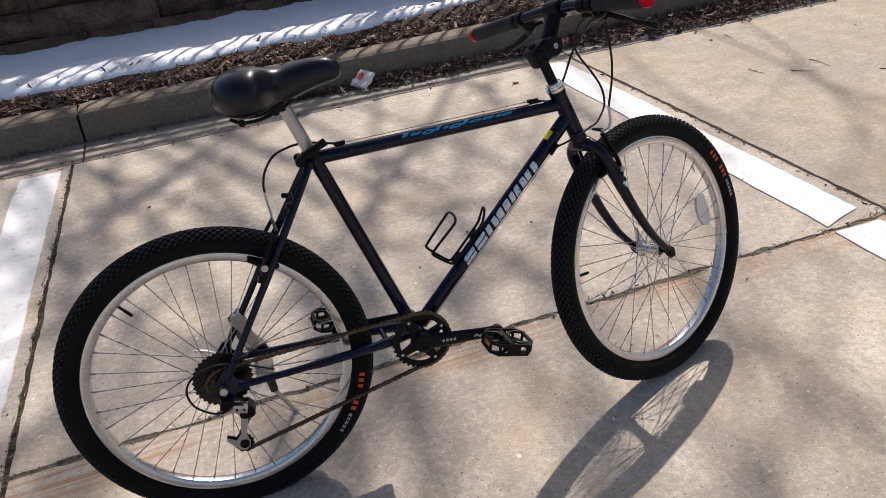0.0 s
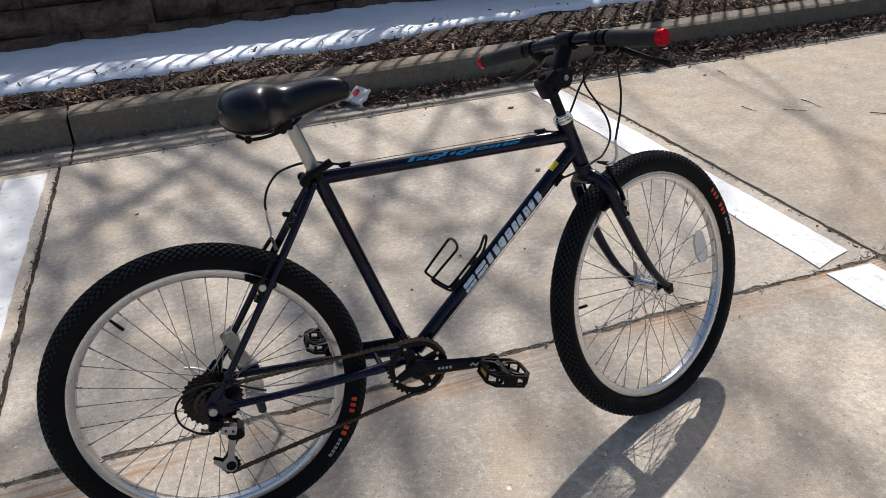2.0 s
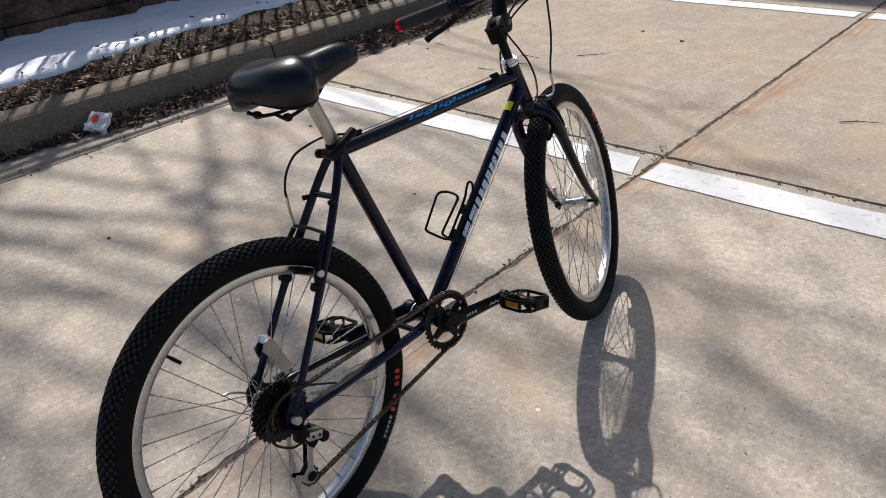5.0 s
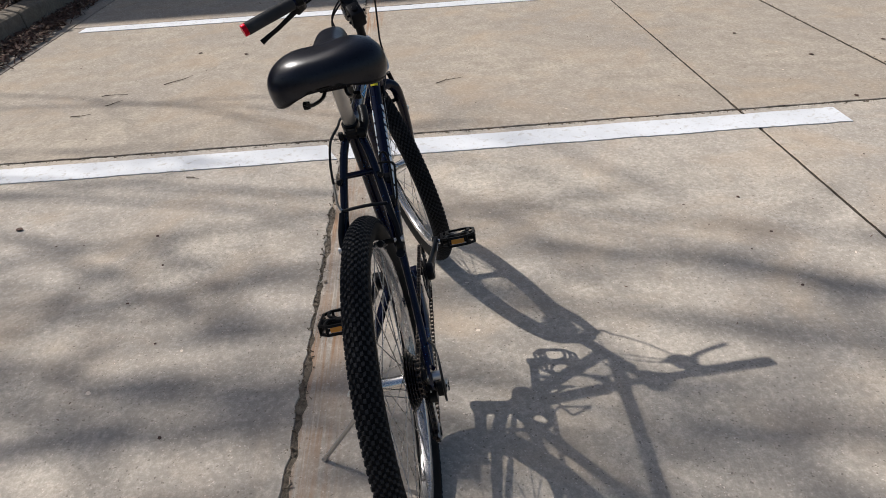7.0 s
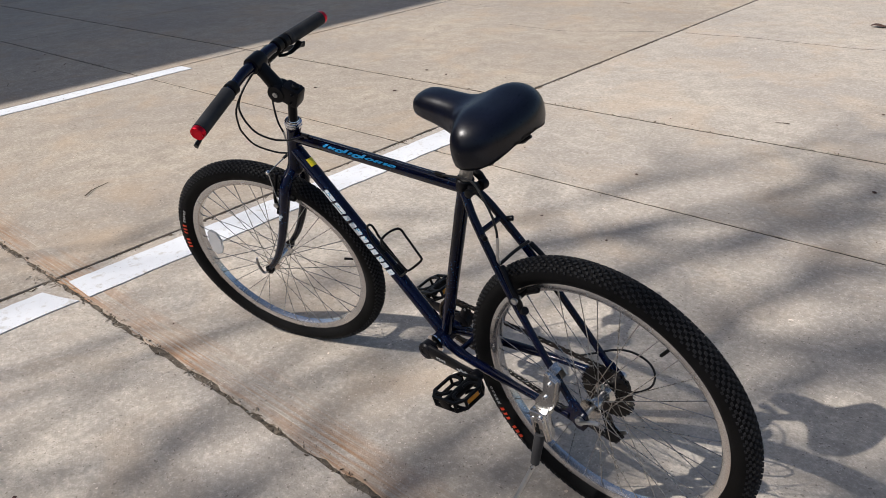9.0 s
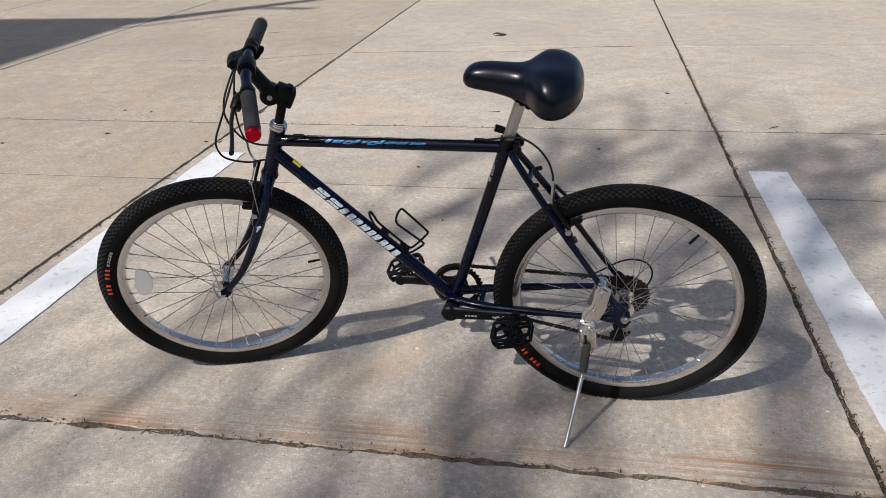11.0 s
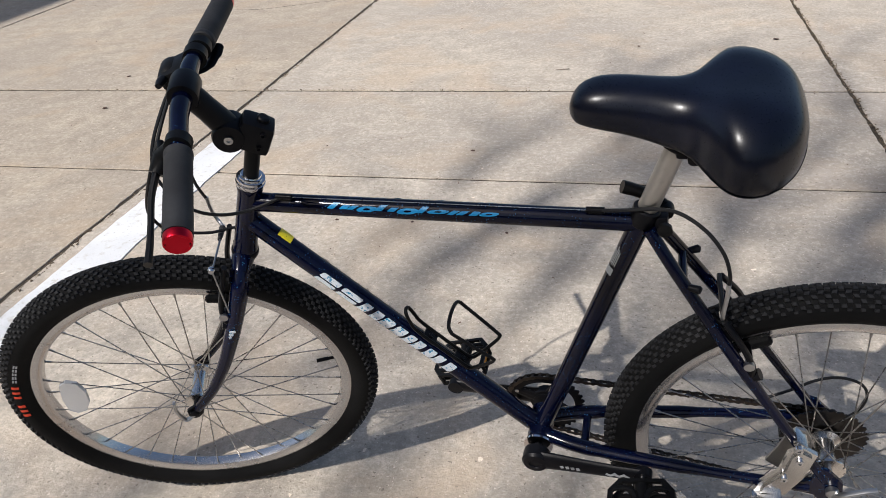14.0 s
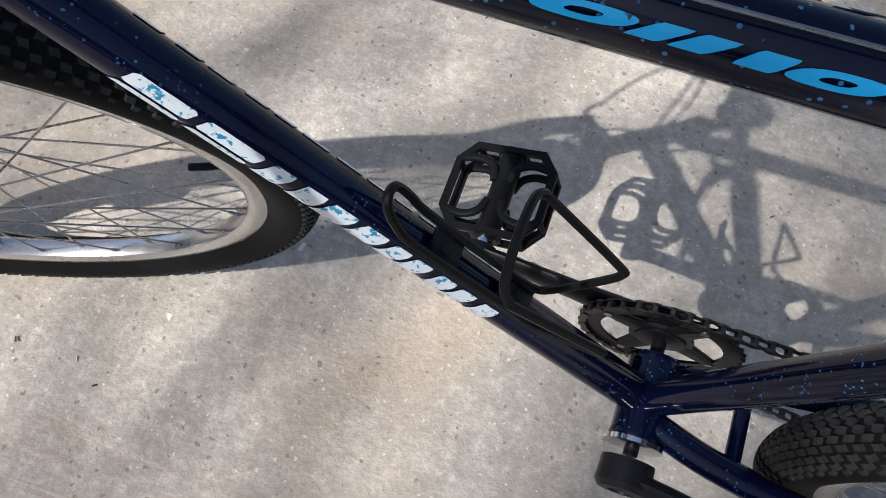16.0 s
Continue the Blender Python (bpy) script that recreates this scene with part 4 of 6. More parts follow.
bm = tube(bmesh.new(), [(-0.010, 0, 0.098), (-0.011, 0, 0.109), (-0.0115, 0, 0.111)], [0.009, 0.009, 0.007], 14)
bike("top_bolt", bm, M_BLACKMETAL, "dark quill bolt", steer=True)


def bar_point(y):
    a = abs(y)
    if a < 0.055:
        return Vector((0.091, y, 0.137))
    k = (a - 0.055) / 0.21
    return Vector((0.091 - 0.025 * k, y, 0.137 - 0.010 * k))


ys = [-0.262, -0.2, -0.15, -0.11, -0.08, -0.062, -0.048, -0.03, 0, 0.03, 0.048, 0.062, 0.08, 0.11, 0.15, 0.2, 0.262]
bike("handlebar", tube(bmesh.new(), [bar_point(y) for y in ys], [0.0118 if abs(y) > 0.06 else 0.0128 for y in ys], 18), M_FRAME, "dark navy handlebar", steer=True)
for s in (1, -1):
    bm = bmesh.new()
    gp = [bar_point(s * y) for y in (0.128, 0.130, 0.137, 0.139)] + [bar_point(s * (0.139 + 0.123 * i / 44)) for i in range(1, 45)]
    gr_r = [0.0155, 0.0172, 0.0172, 0.0162] + [0.0163 + 0.0004 * (i % 2) for i in range(44)]
    tube(bm, gp, gr_r, 20)
    bike("grip", bm, M_GRIP, "black ribbed rubber grip", steer=True)
    e0, e1 = bar_point(s * 0.262), bar_point(s * 0.2745)
    d = (e1 - e0).normalized()
    bm = tube(bmesh.new(), [e0, e0 + d * 0.001, e0 + d * 0.010, e0 + d * 0.012, e0 + d * 0.0122, e0 + d * 0.0112], [0.0150, 0.0160, 0.0160, 0.0150, 0.0124, 0.0118], 22)
    cap = bike("bar_end_cap", bm, M_RED_ALLOY, "red anodised bar end cap", steer=True)
    bm = bmesh.new()
    rot = d.to_track_quat("Z", "Y").to_matrix().to_4x4()
    for k in range(3):
        block(bm, (0.0042 * (k - 1), 0.0024 * (k - 1), 0), (0.0030, 0.0098, 0.0006), pose(0, 0, 0, 0, 0, 12))
    for v in bm.verts:
        v.co = e0 + d * 0.0116 + rot @ v.co
    part("cap_mark", bm, M_DECAL_GREY, cap, "pale mark on the cap", smooth=False)
    # brake lever
    c = bar_point(s * 0.112)
    bm = tube(bmesh.new(), [c - Vector((0, s * 0.009, 0)), c - Vector((0, s * 0.008, 0)), c + Vector((0, s * 0.008, 0)), c + Vector((0, s * 0.009, 0))], [0.0145, 0.0165, 0.0165, 0.0145], 16)
    tube(bm, [c + Vector((0.004, 0, -0.008)), c + Vector((0.016, -s * 0.004, -0.026)), c + Vector((0.022, s * 0.012, -0.040))], [0.014, 0.0150, 0.0120], 12)
    tube(bm, [c + Vector((0.020, -s * 0.004, -0.028)), c + Vector((0.026, -s * 0.034, -0.026))], [0.0058, 0.0045], 10)
    lever = bike("brake_lever", bm, M_PLASTIC, "black brake lever", steer=True)
    pts = smooth_path([c + Vector((0.024, s * 0.006, -0.036)), c + Vector((0.026, s * 0.040, -0.052)), c + Vector((0.022, s * 0.074, -0.064)), c + Vector((0.019, s * 0.104, -0.072)), c + Vector((0.018, s * 0.126, -0.080))], 4)
    n = len(pts)
    part("lever_blade", tube(bmesh.new(), pts, [0.0088 - 0.002 * math.sin(math.pi * i / (n - 1)) for i in range(n)], 10, 0.6), M_BLACKMETAL, lever)
# shifter on the right of the bar
c = bar_point(-0.088)
bm = block(bmesh.new(), c + Vector((0.024, -0.002, -0.030)), (0.046, 0.050, 0.028), pose(0, 0, 0, 0, 35, 0), 0.009)
lathe(bm, [(0.004, -0.020), (0.017, -0.018), (0.019, -0.012), (0.019, 0.012), (0.016, 0.018), (0.004, 0.018)], 18, centre=c + Vector((0.030, -0.004, -0.036)))
tube(bm, [c + Vector((0, 0.009, 0)), c + Vector((0, -0.009, 0))], 0.0162, 16)
shifter = bike("gear_shifter", bm, M_PLASTIC, "black gear shifter", steer=True)
pts = smooth_path([c + Vector((0.004, -0.010, -0.036)), c + Vector((-0.014, -0.026, -0.032)), c + Vector((-0.022, -0.050, -0.024)), c + Vector((-0.024, -0.066, -0.016))], 4)
part("thumb_lever", tube(bmesh.new(), pts, [0.0055] * 5 + [0.0080] * 3 + [0.0105] * 4 + [0.0070], 10, 0.5), M_PLASTIC, shifter)
part("barrel_adjuster", tube(bmesh.new(), [c + Vector((0.040, 0.022, -0.030)), c + Vector((0.042, 0.034, -0.029)), c + Vector((0.043, 0.044, -0.028))], [0.0062, 0.0062, 0.0040], 12), M_BLACKMETAL, shifter)


# ---- brakes ----
def v_brake(to, where, label, tall=0.100):
    """Two arms, pads and a noodle; to() takes (out, side, up) round the boss line into the bike's or fork's space."""
    thing = None
    for s in (1, -1):
        pts = [to(0.0, s * 0.052, 0.0), to(0.014, s * 0.056, 0.020), to(0.020, s * 0.056, 0.055), to(0.018, s * 0.046, tall)]
        bm = tube(bmesh.new(), smooth_path(pts, 4), [0.0080] * 5 + [0.0062] * 8, 10, 0.7)
        tube(bm, [to(-0.006, s * 0.052, 0), to(0.016, s * 0.054, 0)], 0.0085, 12)
        arm = where("brake_arm", bm, label)
        bm = tube(bmesh.new(), [to(0.014, s * 0.046, 0.028), to(0.014, s * 0.064, 0.028)], [0.0045, 0.0045], 10)
        tube(bm, [to(0.014, s * 0.060, 0.028), to(0.014, s * 0.066, 0.028)], 0.0072, 10)
        part("pad_bolt", bm, M_ALLOY, arm, "bright brake pad bolt")
        a, b = to(-0.020, s * 0.0215, 0.029), to(0.046, s * 0.0215, 0.022)
        bm = tube(bmesh.new(), [a, a * 0.95 + b * 0.05, a * 0.05 + b * 0.95, b], [0.004, 0.0072, 0.0072, 0.004], 8)
        tube(bm, [to(0.014, s * 0.024, 0.028), to(0.014, s * 0.046, 0.028)], 0.0055, 8)
        part("brake_pad", bm, M_PLASTIC, arm)
        thing = thing or arm
    return thing


def rear_to(out, side, up):
    d, q = Vector((0.560, 0, 0.828)), Vector((-0.828, 0, 0.560))
    return Vector((0.139, 0, 0.205)) + d * up + q * out + Vector((0, side, 0))


def front_to(out, side, up):
    return Vector((0.010 + out, side, -0.262 + up))


v_brake(rear_to, lambda n, bm, l: bike(n, bm, M_BLACKMETAL, l), "black rear brake arm")
v_brake(front_to, lambda n, bm, l: bike(n, bm, M_BLACKMETAL, l, steer=True), "dark front brake arm", 0.122)
pts = smooth_path([rear_to(0.016, -0.046, 0.104), rear_to(0.018, 0.0, 0.106), rear_to(0.018, 0.046, 0.104)], 4)
bike("brake_wire", tube(bmesh.new(), pts, 0.0036, 8), M_CABLE)
pts = smooth_path([rear_to(0.016, 0.030, 0.104), rear_to(0.018, 0.046, 0.106), Vector((0.1838, 0.0500, 0.318)), Vector((0.1818, 0.0475, 0.342)), Vector((0.1818, 0.0455, 0.362))], 4)
bike("noodle", tube(bmesh.new(), pts, 0.0030, 8), M_ALLOY, "bent alloy cable noodle")
pts = smooth_path([front_to(0.026, -0.046, 0.124), front_to(0.030, 0.0, 0.126), front_to(0.034, 0.052, 0.125)], 4)
bike("brake_wire", tube(bmesh.new(), pts, 0.0016, 8), M_ALLOY, steer=True)
bm = lathe(bmesh.new(), [(0.001, 0.0515), (0.0042, 0.0515), (0.0058, 0.0540), (0.0058, 0.0585), (0.0042, 0.0610), (0.001, 0.0610)], 14, centre=front_to(0.036, 0, 0.125))
bike("wire_clamp", bm, M_CHROME, "bright cable clamp", steer=True)
bike("brake_spring", rod(front_to(0.034, 0.058, 0.122), front_to(0.006, 0.0635, 0.040), 0.0013, 8), M_ALLOY, "thin bright brake spring", steer=True)
pts = smooth_path([front_to(0.026, -0.040, 0.124), front_to(0.034, -0.053, 0.124), front_to(0.043, -0.058, 0.134), front_to(0.050, -0.0585, 0.150), front_to(0.0552, -0.0584, 0.168)], 4)
bike("noodle", tube(bmesh.new(), pts, 0.0030, 8), M_ALLOY, "bent alloy cable noodle", steer=True)
bike("noodle_boot", tube(bmesh.new(), [front_to(0.028, -0.040, 0.124), front_to(0.030, -0.010, 0.126)], [0.0052, 0.0032], 10), M_GRIP, "black rubber cable boot", steer=True)

# ---- cables ----
S = lambda x, y, z: TO_BIKE @ Vector((x, y, z))
cables = [
    [S(0.118, -0.098, 0.090), S(0.1134, -0.0897, 0.0452), S(0.1086, -0.082, 0.0026), S(0.0974, -0.072, -0.0386), S(0.0825, -0.0625, -0.0715), S(0.0652, -0.0584, -0.0969)],
    [S(0.114, -0.085, 0.100), S(0.1254, -0.0352, 0.0748), S(0.1313, 0.0116, 0.0433), S(0.1203, 0.0417, 0.0174), S(0.0822, 0.0521, -0.0179), S(0.0416, 0.0456, -0.0338), Vector((0.843, 0.030, 0.426)), Vector((0.793, 0.010, 0.4385))],
    [S(0.112, -0.070, 0.105), S(0.1209, -0.0086, 0.0756), S(0.1307, 0.037, 0.0203), S(0.1383, 0.0261, -0.0448), S(0.1336, 0.0124, -0.0835), S(0.1099, 0.0004, -0.1155), S(0.0583, -0.0141, -0.1274), S(0.0215, -0.0235, -0.1205), S(-0.006, -0.0265, -0.1165), S(-0.032, -0.018, -0.116), Vector((0.818, -0.022, 0.332))],
]
for c in cables:
    bike("cable", tube(bmesh.new(), smooth_path(c, 7), 0.0025, 8), M_CABLE, "black cable housing")
pts = smooth_path([(0.350, 0.006, 0.4385), (0.315, 0.014, 0.447), (0.280, 0.017, 0.453), (0.249, 0.0195, 0.4505), (0.2167, 0.034, 0.4366), (0.193, 0.041, 0.408), (0.1825, 0.0445, 0.378), (0.1818, 0.0455, 0.360)], 7)
bike("cable", tube(bmesh.new(), pts, 0.0026, 8), M_CABLE, "black cable housing")
bike("bare_wire", rod((0.350, 0.006, 0.4388), (0.795, 0.010, 0.4392), 0.0008, 6), M_SPOKE)
for x, y in ((0.352, 0.006), (0.790, 0.010)):
    bm = tube(bmesh.new(), [(x - 0.012, y, 0.4395), (x + 0.012, y, 0.4395)], 0.0044, 10)
    block(bm, (x, y * 0.7, 0.4345), (0.018, 0.006, 0.008), bevel=0.001)
    bike("cable_stop", bm, M_BLACKMETAL)
bm = tube(bmesh.new(), [(0.826, -0.020, 0.338), (0.806, -0.021, 0.318)], 0.0044, 10)
bike("cable_stop", bm, M_BLACKMETAL)
bike("bare_wire", rod((0.810, -0.0205, 0.322), (0.470, -0.012, -0.012), 0.0008, 6), M_SPOKE)
for s in (1, -1):
    bm = tube(bmesh.new(), [(0.234, s * 0.036, 0.346), (0.216, s * 0.043, 0.347), (0.214, s * 0.044, 0.347)], [0.0042, 0.0060, 0.004], 10)
    bike("frame_boss", bm, M_BLACKMETAL)

# ---- drivetrain ----
def toothed(teeth, r_root, r_tip, y0, y1, hole):
    """A flat sprocket with a round hole."""
    bm = bmesh.new()
    out, inn = [], []
    for k in range(teeth * 4):
        a = 2 * math.pi * k / (teeth * 4)
        r = r_tip if k % 4 in (1, 2) else r_root
        if k % 4 in (1, 2):
            r = r_tip - 0.0003
        out.append((r * math.cos(a), r * math.sin(a)))
        inn.append((hole * math.cos(a), hole * math.sin(a)))
    n = len(out)
    v = [[bm.verts.new((x, y, z)) for x, z in ring] for y in (y0, y1) for ring in (out, inn)]
    for k in range(n):
        j = (k + 1) % n
        bm.faces.new((v[0][k], v[0][j], v[1][j], v[1][k]))
        bm.faces.new((v[2][k], v[3][k], v[3][j], v[2][j]))
        bm.faces.new((v[0][k], v[2][k], v[2][j], v[0][j]))
        bm.faces.new((v[1][k], v[1][j], v[3][j], v[3][k]))
    return bm


CRANK = -5.0
RING_OUT = -0.0075
bm = toothed(34, 0.0640, 0.0688, -0.0475, -0.0450, 0.0510)
for k in range(4):
    a = radians(90 * k + 30)
    tube(bm, [(0.010 * math.cos(a), -0.0500, 0.010 * math.sin(a)), (0.055 * math.cos(a), -0.0468, 0.055 * math.sin(a))], [0.0150, 0.0085], 10, 0.28, side=(-math.sin(a), 0, math.cos(a)))
lathe(bm, [(0.006, -0.0455), (0.0270, -0.0465), (0.0275, -0.0495), (0.0230, -0.0525), (0.006, -0.0530)], 28)
ring = part("chainring", bm, M_BLACKMETAL, bicycle, "black toothed chainring with four arms", smooth=False, m=BIKE @ Matrix.Translation(BB + Vector((0, RING_OUT, 0))) @ pose(0, 0, 0, 0, -CRANK, 0))
for k in range(4):
    a = radians(90 * k + 30)
    bm = lathe(bmesh.new(), [(0.001, -0.0505), (0.0034, -0.0505), (0.0036, -0.0485), (0.0036, -0.0440)], 12, centre=(0.0545 * math.cos(a), 0, 0.0545 * math.sin(a)))
    part("ring_bolt", bm, M_ALLOY, ring, "bright chainring bolt")
bm = lathe(bmesh.new(), [(0.006, 0.05), (0.006, -0.05)], 12)
for v in bm.verts:
    v.co.y *= 1.1
part("spindle", bm, M_BLACKMETAL, ring)


def crank(side, mm):
    """A tapered arm along x from the spindle, its face outward."""
    bm = bmesh.new()
    y = side
    pts = [(-0.004, y * 0.066, 0), (0.03, y * 0.069, 0), (0.08, y * 0.074, 0), (0.13, y * 0.079, 0), (0.172, y * 0.082, 0)]
    tube(bm, pts, [0.0205, 0.0185, 0.0155, 0.0140, 0.0140], 14, 0.48, side=(0, 0, 1))
    lathe(bm, [(0.010, y * 0.050), (0.0215, y * 0.052), (0.0225, y * 0.072), (0.0190, y * 0.0765), (0.011, y * 0.0772), (0.010, y * 0.075), (0.002, y * 0.075)], 22)
    lathe(bm, [(0.004, y * 0.074), (0.0142, y * 0.074), (0.0142, y * 0.0885), (0.004, y * 0.0895)], 18, centre=(0.170, 0, 0))
    arm = part("crank_arm", bm, M_BLACKMETAL, bicycle, "black crank arm", m=mm)
    bm = bmesh.new()
    for k in range(4):
        block(bm, (0.044 + 0.0085 * k, y * 0.0785 + y * 0.00075 * k, 0.0), (0.0055, 0.0008, 0.0055 + 0.001 * (k % 2)), pose(0, 0, 0, 0, 14, 0))
    part("crank_print", bm, M_DECAL_GREY, arm, "worn pale print on the arm", smooth=False)
    bm = bmesh.new()
    for k in range(5):
        block(bm, (0.118 + 0.007 * k, y * (0.0855 + 0.0004 * k), 0.001 * (-1) ** k), (0.010, 0.0008, 0.0042), pose(0, 0, 0, 0, 35 if k % 2 else -35, 0))
    part("crank_print", bm, M_DECAL_GREY, arm, "worn pale print on the arm", smooth=False)
    return arm


def pedal(mm, side):
    """A cage pedal: two octagonal plates on posts with a waisted core, axle and reflectors."""
    out = [(-0.050, -0.026), (-0.034, -0.046), (0.034, -0.046), (0.050, -0.026), (0.050, 0.026), (0.034, 0.046), (-0.034, 0.046), (-0.050, 0.026)]
    n = len(out)
    bm = bmesh.new()
    lathe(bm, [(0.004, -0.047), (0.0130, -0.046), (0.0115, -0.030), (0.0110, 0.030), (0.0130, 0.046), (0.004, 0.047)], 14)
    ped = part("pedal", bm, M_PLASTIC, bicycle, "black plastic cage pedal", m=mm)
    for z in (-0.0105, 0.0105):
        bm = bmesh.new()
        vs = [[bm.verts.new((x * k, y * k, z + h)) for x, y in out] for k, h in ((0.985, -0.0028), (1.0, -0.0015), (1.0, 0.0015), (0.985, 0.0028), (0.86, 0.0028), (0.86, -0.0028))]
        for a, b in zip(vs, vs[1:] + vs[:1]):
            for k in range(n):
                bm.faces.new((a[k], a[(k + 1) % n], b[(k + 1) % n], b[k]))
        part("cage_plate", bm, M_PLASTIC, ped, smooth=False)
        for q in (1, -1):
            for w in (1, -1):
                pts = smooth_path([(q * 0.046, w * 0.027, z), (q * 0.026, w * 0.030, z), (q * 0.012, w * 0.024, z), (q * 0.007, w * 0.010, z * 0.8)], 3)
                part("cage_web", tube(bmesh.new(), pts, 0.0042, 8, 0.8), M_PLASTIC, ped)
    for k, (x, y) in enumerate(out):
        part("post", rod((x * 0.94, y * 0.94, -0.011), (x * 0.94, y * 0.94, 0.011), 0.0034, 8), M_PLASTIC, ped)
    part("pedal_reflector", block(bmesh.new(), (-0.0440, 0, 0), (0.0040, 0.034, 0.012), bevel=0.0008), M_AMBER, ped, "amber reflector", smooth=False)
    for s in (1, -1):
        part("end_wall", block(bmesh.new(), (0, s * 0.0435, 0), (0.030, 0.0035, 0.020), bevel=0.0008), M_PLASTIC, ped, smooth=False)
    bm = tube(bmesh.new(), [(0, -side * 0.045, 0), (0, -side * 0.066, 0)], [0.0085, 0.0075], 12)
    part("pedal_axle", bm, M_CHROME, ped, "bright pedal axle")
    return ped


base = BIKE @ Matrix.Translation(BB)
crank(-1, base @ pose(0, 0, 0, 0, -CRANK, 0))
crank(1, base @ pose(0, 0, 0, 0, 180 - CRANK, 0))
pr = BB + Vector((0.170 * math.cos(radians(CRANK)), -0.142, 0.170 * math.sin(radians(CRANK))))
pl = BB + Vector((-0.170 * math.cos(radians(CRANK)), 0.142, -0.170 * math.sin(radians(CRANK))))
pedal(BIKE @ Matrix.Translation(pr) @ pose(0, 0, 0, 0, 16, 0), -1)
pedal(BIKE @ Matrix.Translation(pl) @ pose(0, 0, 0, 0, 12, 0), 1)

# cassette
for k in range(7):
    r = 0.0640 - 0.0056 * k
    y = -0.0255 - 0.0046 * k
    bm = toothed(32 - 3 * k, r - 0.0038, r, y - 0.0009, y + 0.0009, 0.015)
    part("sprocket", bm, M_SPROCKET, rear_wheel, smooth=False)
bm = lathe(bmesh.new(), [(0.010, -0.060), (0.0165, -0.060), (0.0165, -0.024), (0.010, -0.022)], 20)
part("lock_ring", bm, M_SPROCKET, rear_wheel)

# chain: plates and rollers along its loop
RCOG, RRING = 0.0345, 0.0665
COG_Y, RING_Y = -0.0485, -0.0463 + RING_OUT
P1, P2 = Vector((0.030, -0.0465, -0.068)), Vector((0.010, -0.0480, -0.152))
loop = []
for k in range(13):
    a = radians(195 - 105 * k / 12)
    loop.append(Vector((RCOG * math.cos(a), COG_Y, RCOG * math.sin(a))))
for k in range(19):
    a = radians(88 - 190 * k / 18)
    loop.append(BB + Vector((RRING * math.cos(a), RING_Y, RRING * math.sin(a))))
for k in range(7):
    a = radians(-95 - 110 * k / 6)
    loop.append(P2 + Vector((0.019 * math.cos(a), 0, 0.019 * math.sin(a))))
for k in range(7):
    a = radians(-30 + 120 * k / 6)
    loop.append(P1 + Vector((0.019 * math.cos(a), 0, 0.019 * math.sin(a))))
loop.append(loop[0])
lens = [0.0]
for a, b in zip(loop, loop[1:]):
    lens.append(lens[-1] + (b - a).length)


def along(d):
    d %= lens[-1]
    for i in range(len(loop) - 1):
        if lens[i + 1] >= d:
            t = (d - lens[i]) / max(1e-9, lens[i + 1] - lens[i])
            return loop[i].lerp(loop[i + 1], t)
    return loop[-1]


pitch = 0.0127
n_links = int(lens[-1] / pitch)
verts, faces = [], []
for k in range(n_links):
    a, b = along(k * pitch), along((k + 1) * pitch)
    d = (b - a).normalized()
    up = d.cross(Vector((0, 1, 0))).normalized()
    wide = 0.0033 if k % 2 else 0.0024
    for s in (1, -1):
        i = len(verts)
        sec = [(-0.32, 0.5), (0.0, 0.95), (0.25, 0.75), (0.5, 0.6), (0.75, 0.75), (1.0, 0.95), (1.32, 0.5)]
        prof = [(u, h) for u, h in sec] + [(u, -h) for u, h in sec[::-1]]
        for y in (wide, wide + 0.001):
            for u, h in prof:
                verts.append(tuple(a + d * pitch * u + up * 0.0042 * h + Vector((0, s * y, 0))))
        m = len(prof)
        faces.append(tuple(i + q for q in range(m)))
        faces.append(tuple(i + m + q for q in range(m))[::-1])
        for q in range(m):
            faces.append((i + q, i + (q + 1) % m, i + m + (q + 1) % m, i + m + q))
    i = len(verts)
    for y in (-0.0036, 0.0036):
        for q in range(6):
            t = q * math.pi / 3
            verts.append(tuple(a + (d * math.cos(t) + up * math.sin(t)) * 0.0032 + Vector((0, y, 0))))
    for q in range(6):
        faces.append((i + q, i + (q + 1) % 6, i + 6 + (q + 1) % 6, i + 6 + q))
chain = raw("chain", verts, faces, M_CHAIN, bicycle, "oily dark roller chain")
chain.matrix_local = BIKE
bpy.context.view_layer.update()

# rear derailleur
bm = block(bmesh.new(), (0.023, -0.083, -0.046), (0.030, 0.020, 0.018), pose(0, 0, 0, 0, 18, 0), 0.002)
mech = bike("rear_derailleur", bm, M_ALLOY, "silver rear derailleur body")
bm = tube(bmesh.new(), [(0.006, -0.071, -0.026), (0.004, -0.086, -0.040)], [0.0105, 0.0105], 14)
part("pivot", bm, M_PLASTIC, mech)
part("pivot", rod((0.040, -0.050, -0.060), (0.040, -0.092, -0.060), 0.0115, 14), M_PLASTIC, mech)
part("spring_housing", rod((0.028, -0.050, -0.074), (0.028, -0.066, -0.074), 0.0125, 16), M_PLASTIC, mech)
for y, shade in ((-0.0545, M_ALLOY), (-0.0405, M_PLASTIC)):
    bm = prism(bmesh.new(), [(0.037, -0.058), (0.027, -0.058), (0.019, -0.080), (0.006, -0.128), (-0.006, -0.138), (-0.022, -0.128), (-0.026, -0.134), (-0.012, -0.152), (-0.004, -0.162), (0.008, -0.167), (0.019, -0.161), (0.022, -0.148), (0.018, -0.132), (0.033, -0.082)], y - 0.001, y + 0.001)
    part("mech_cage", bm, shade, mech, "derailleur cage plate", smooth=False)
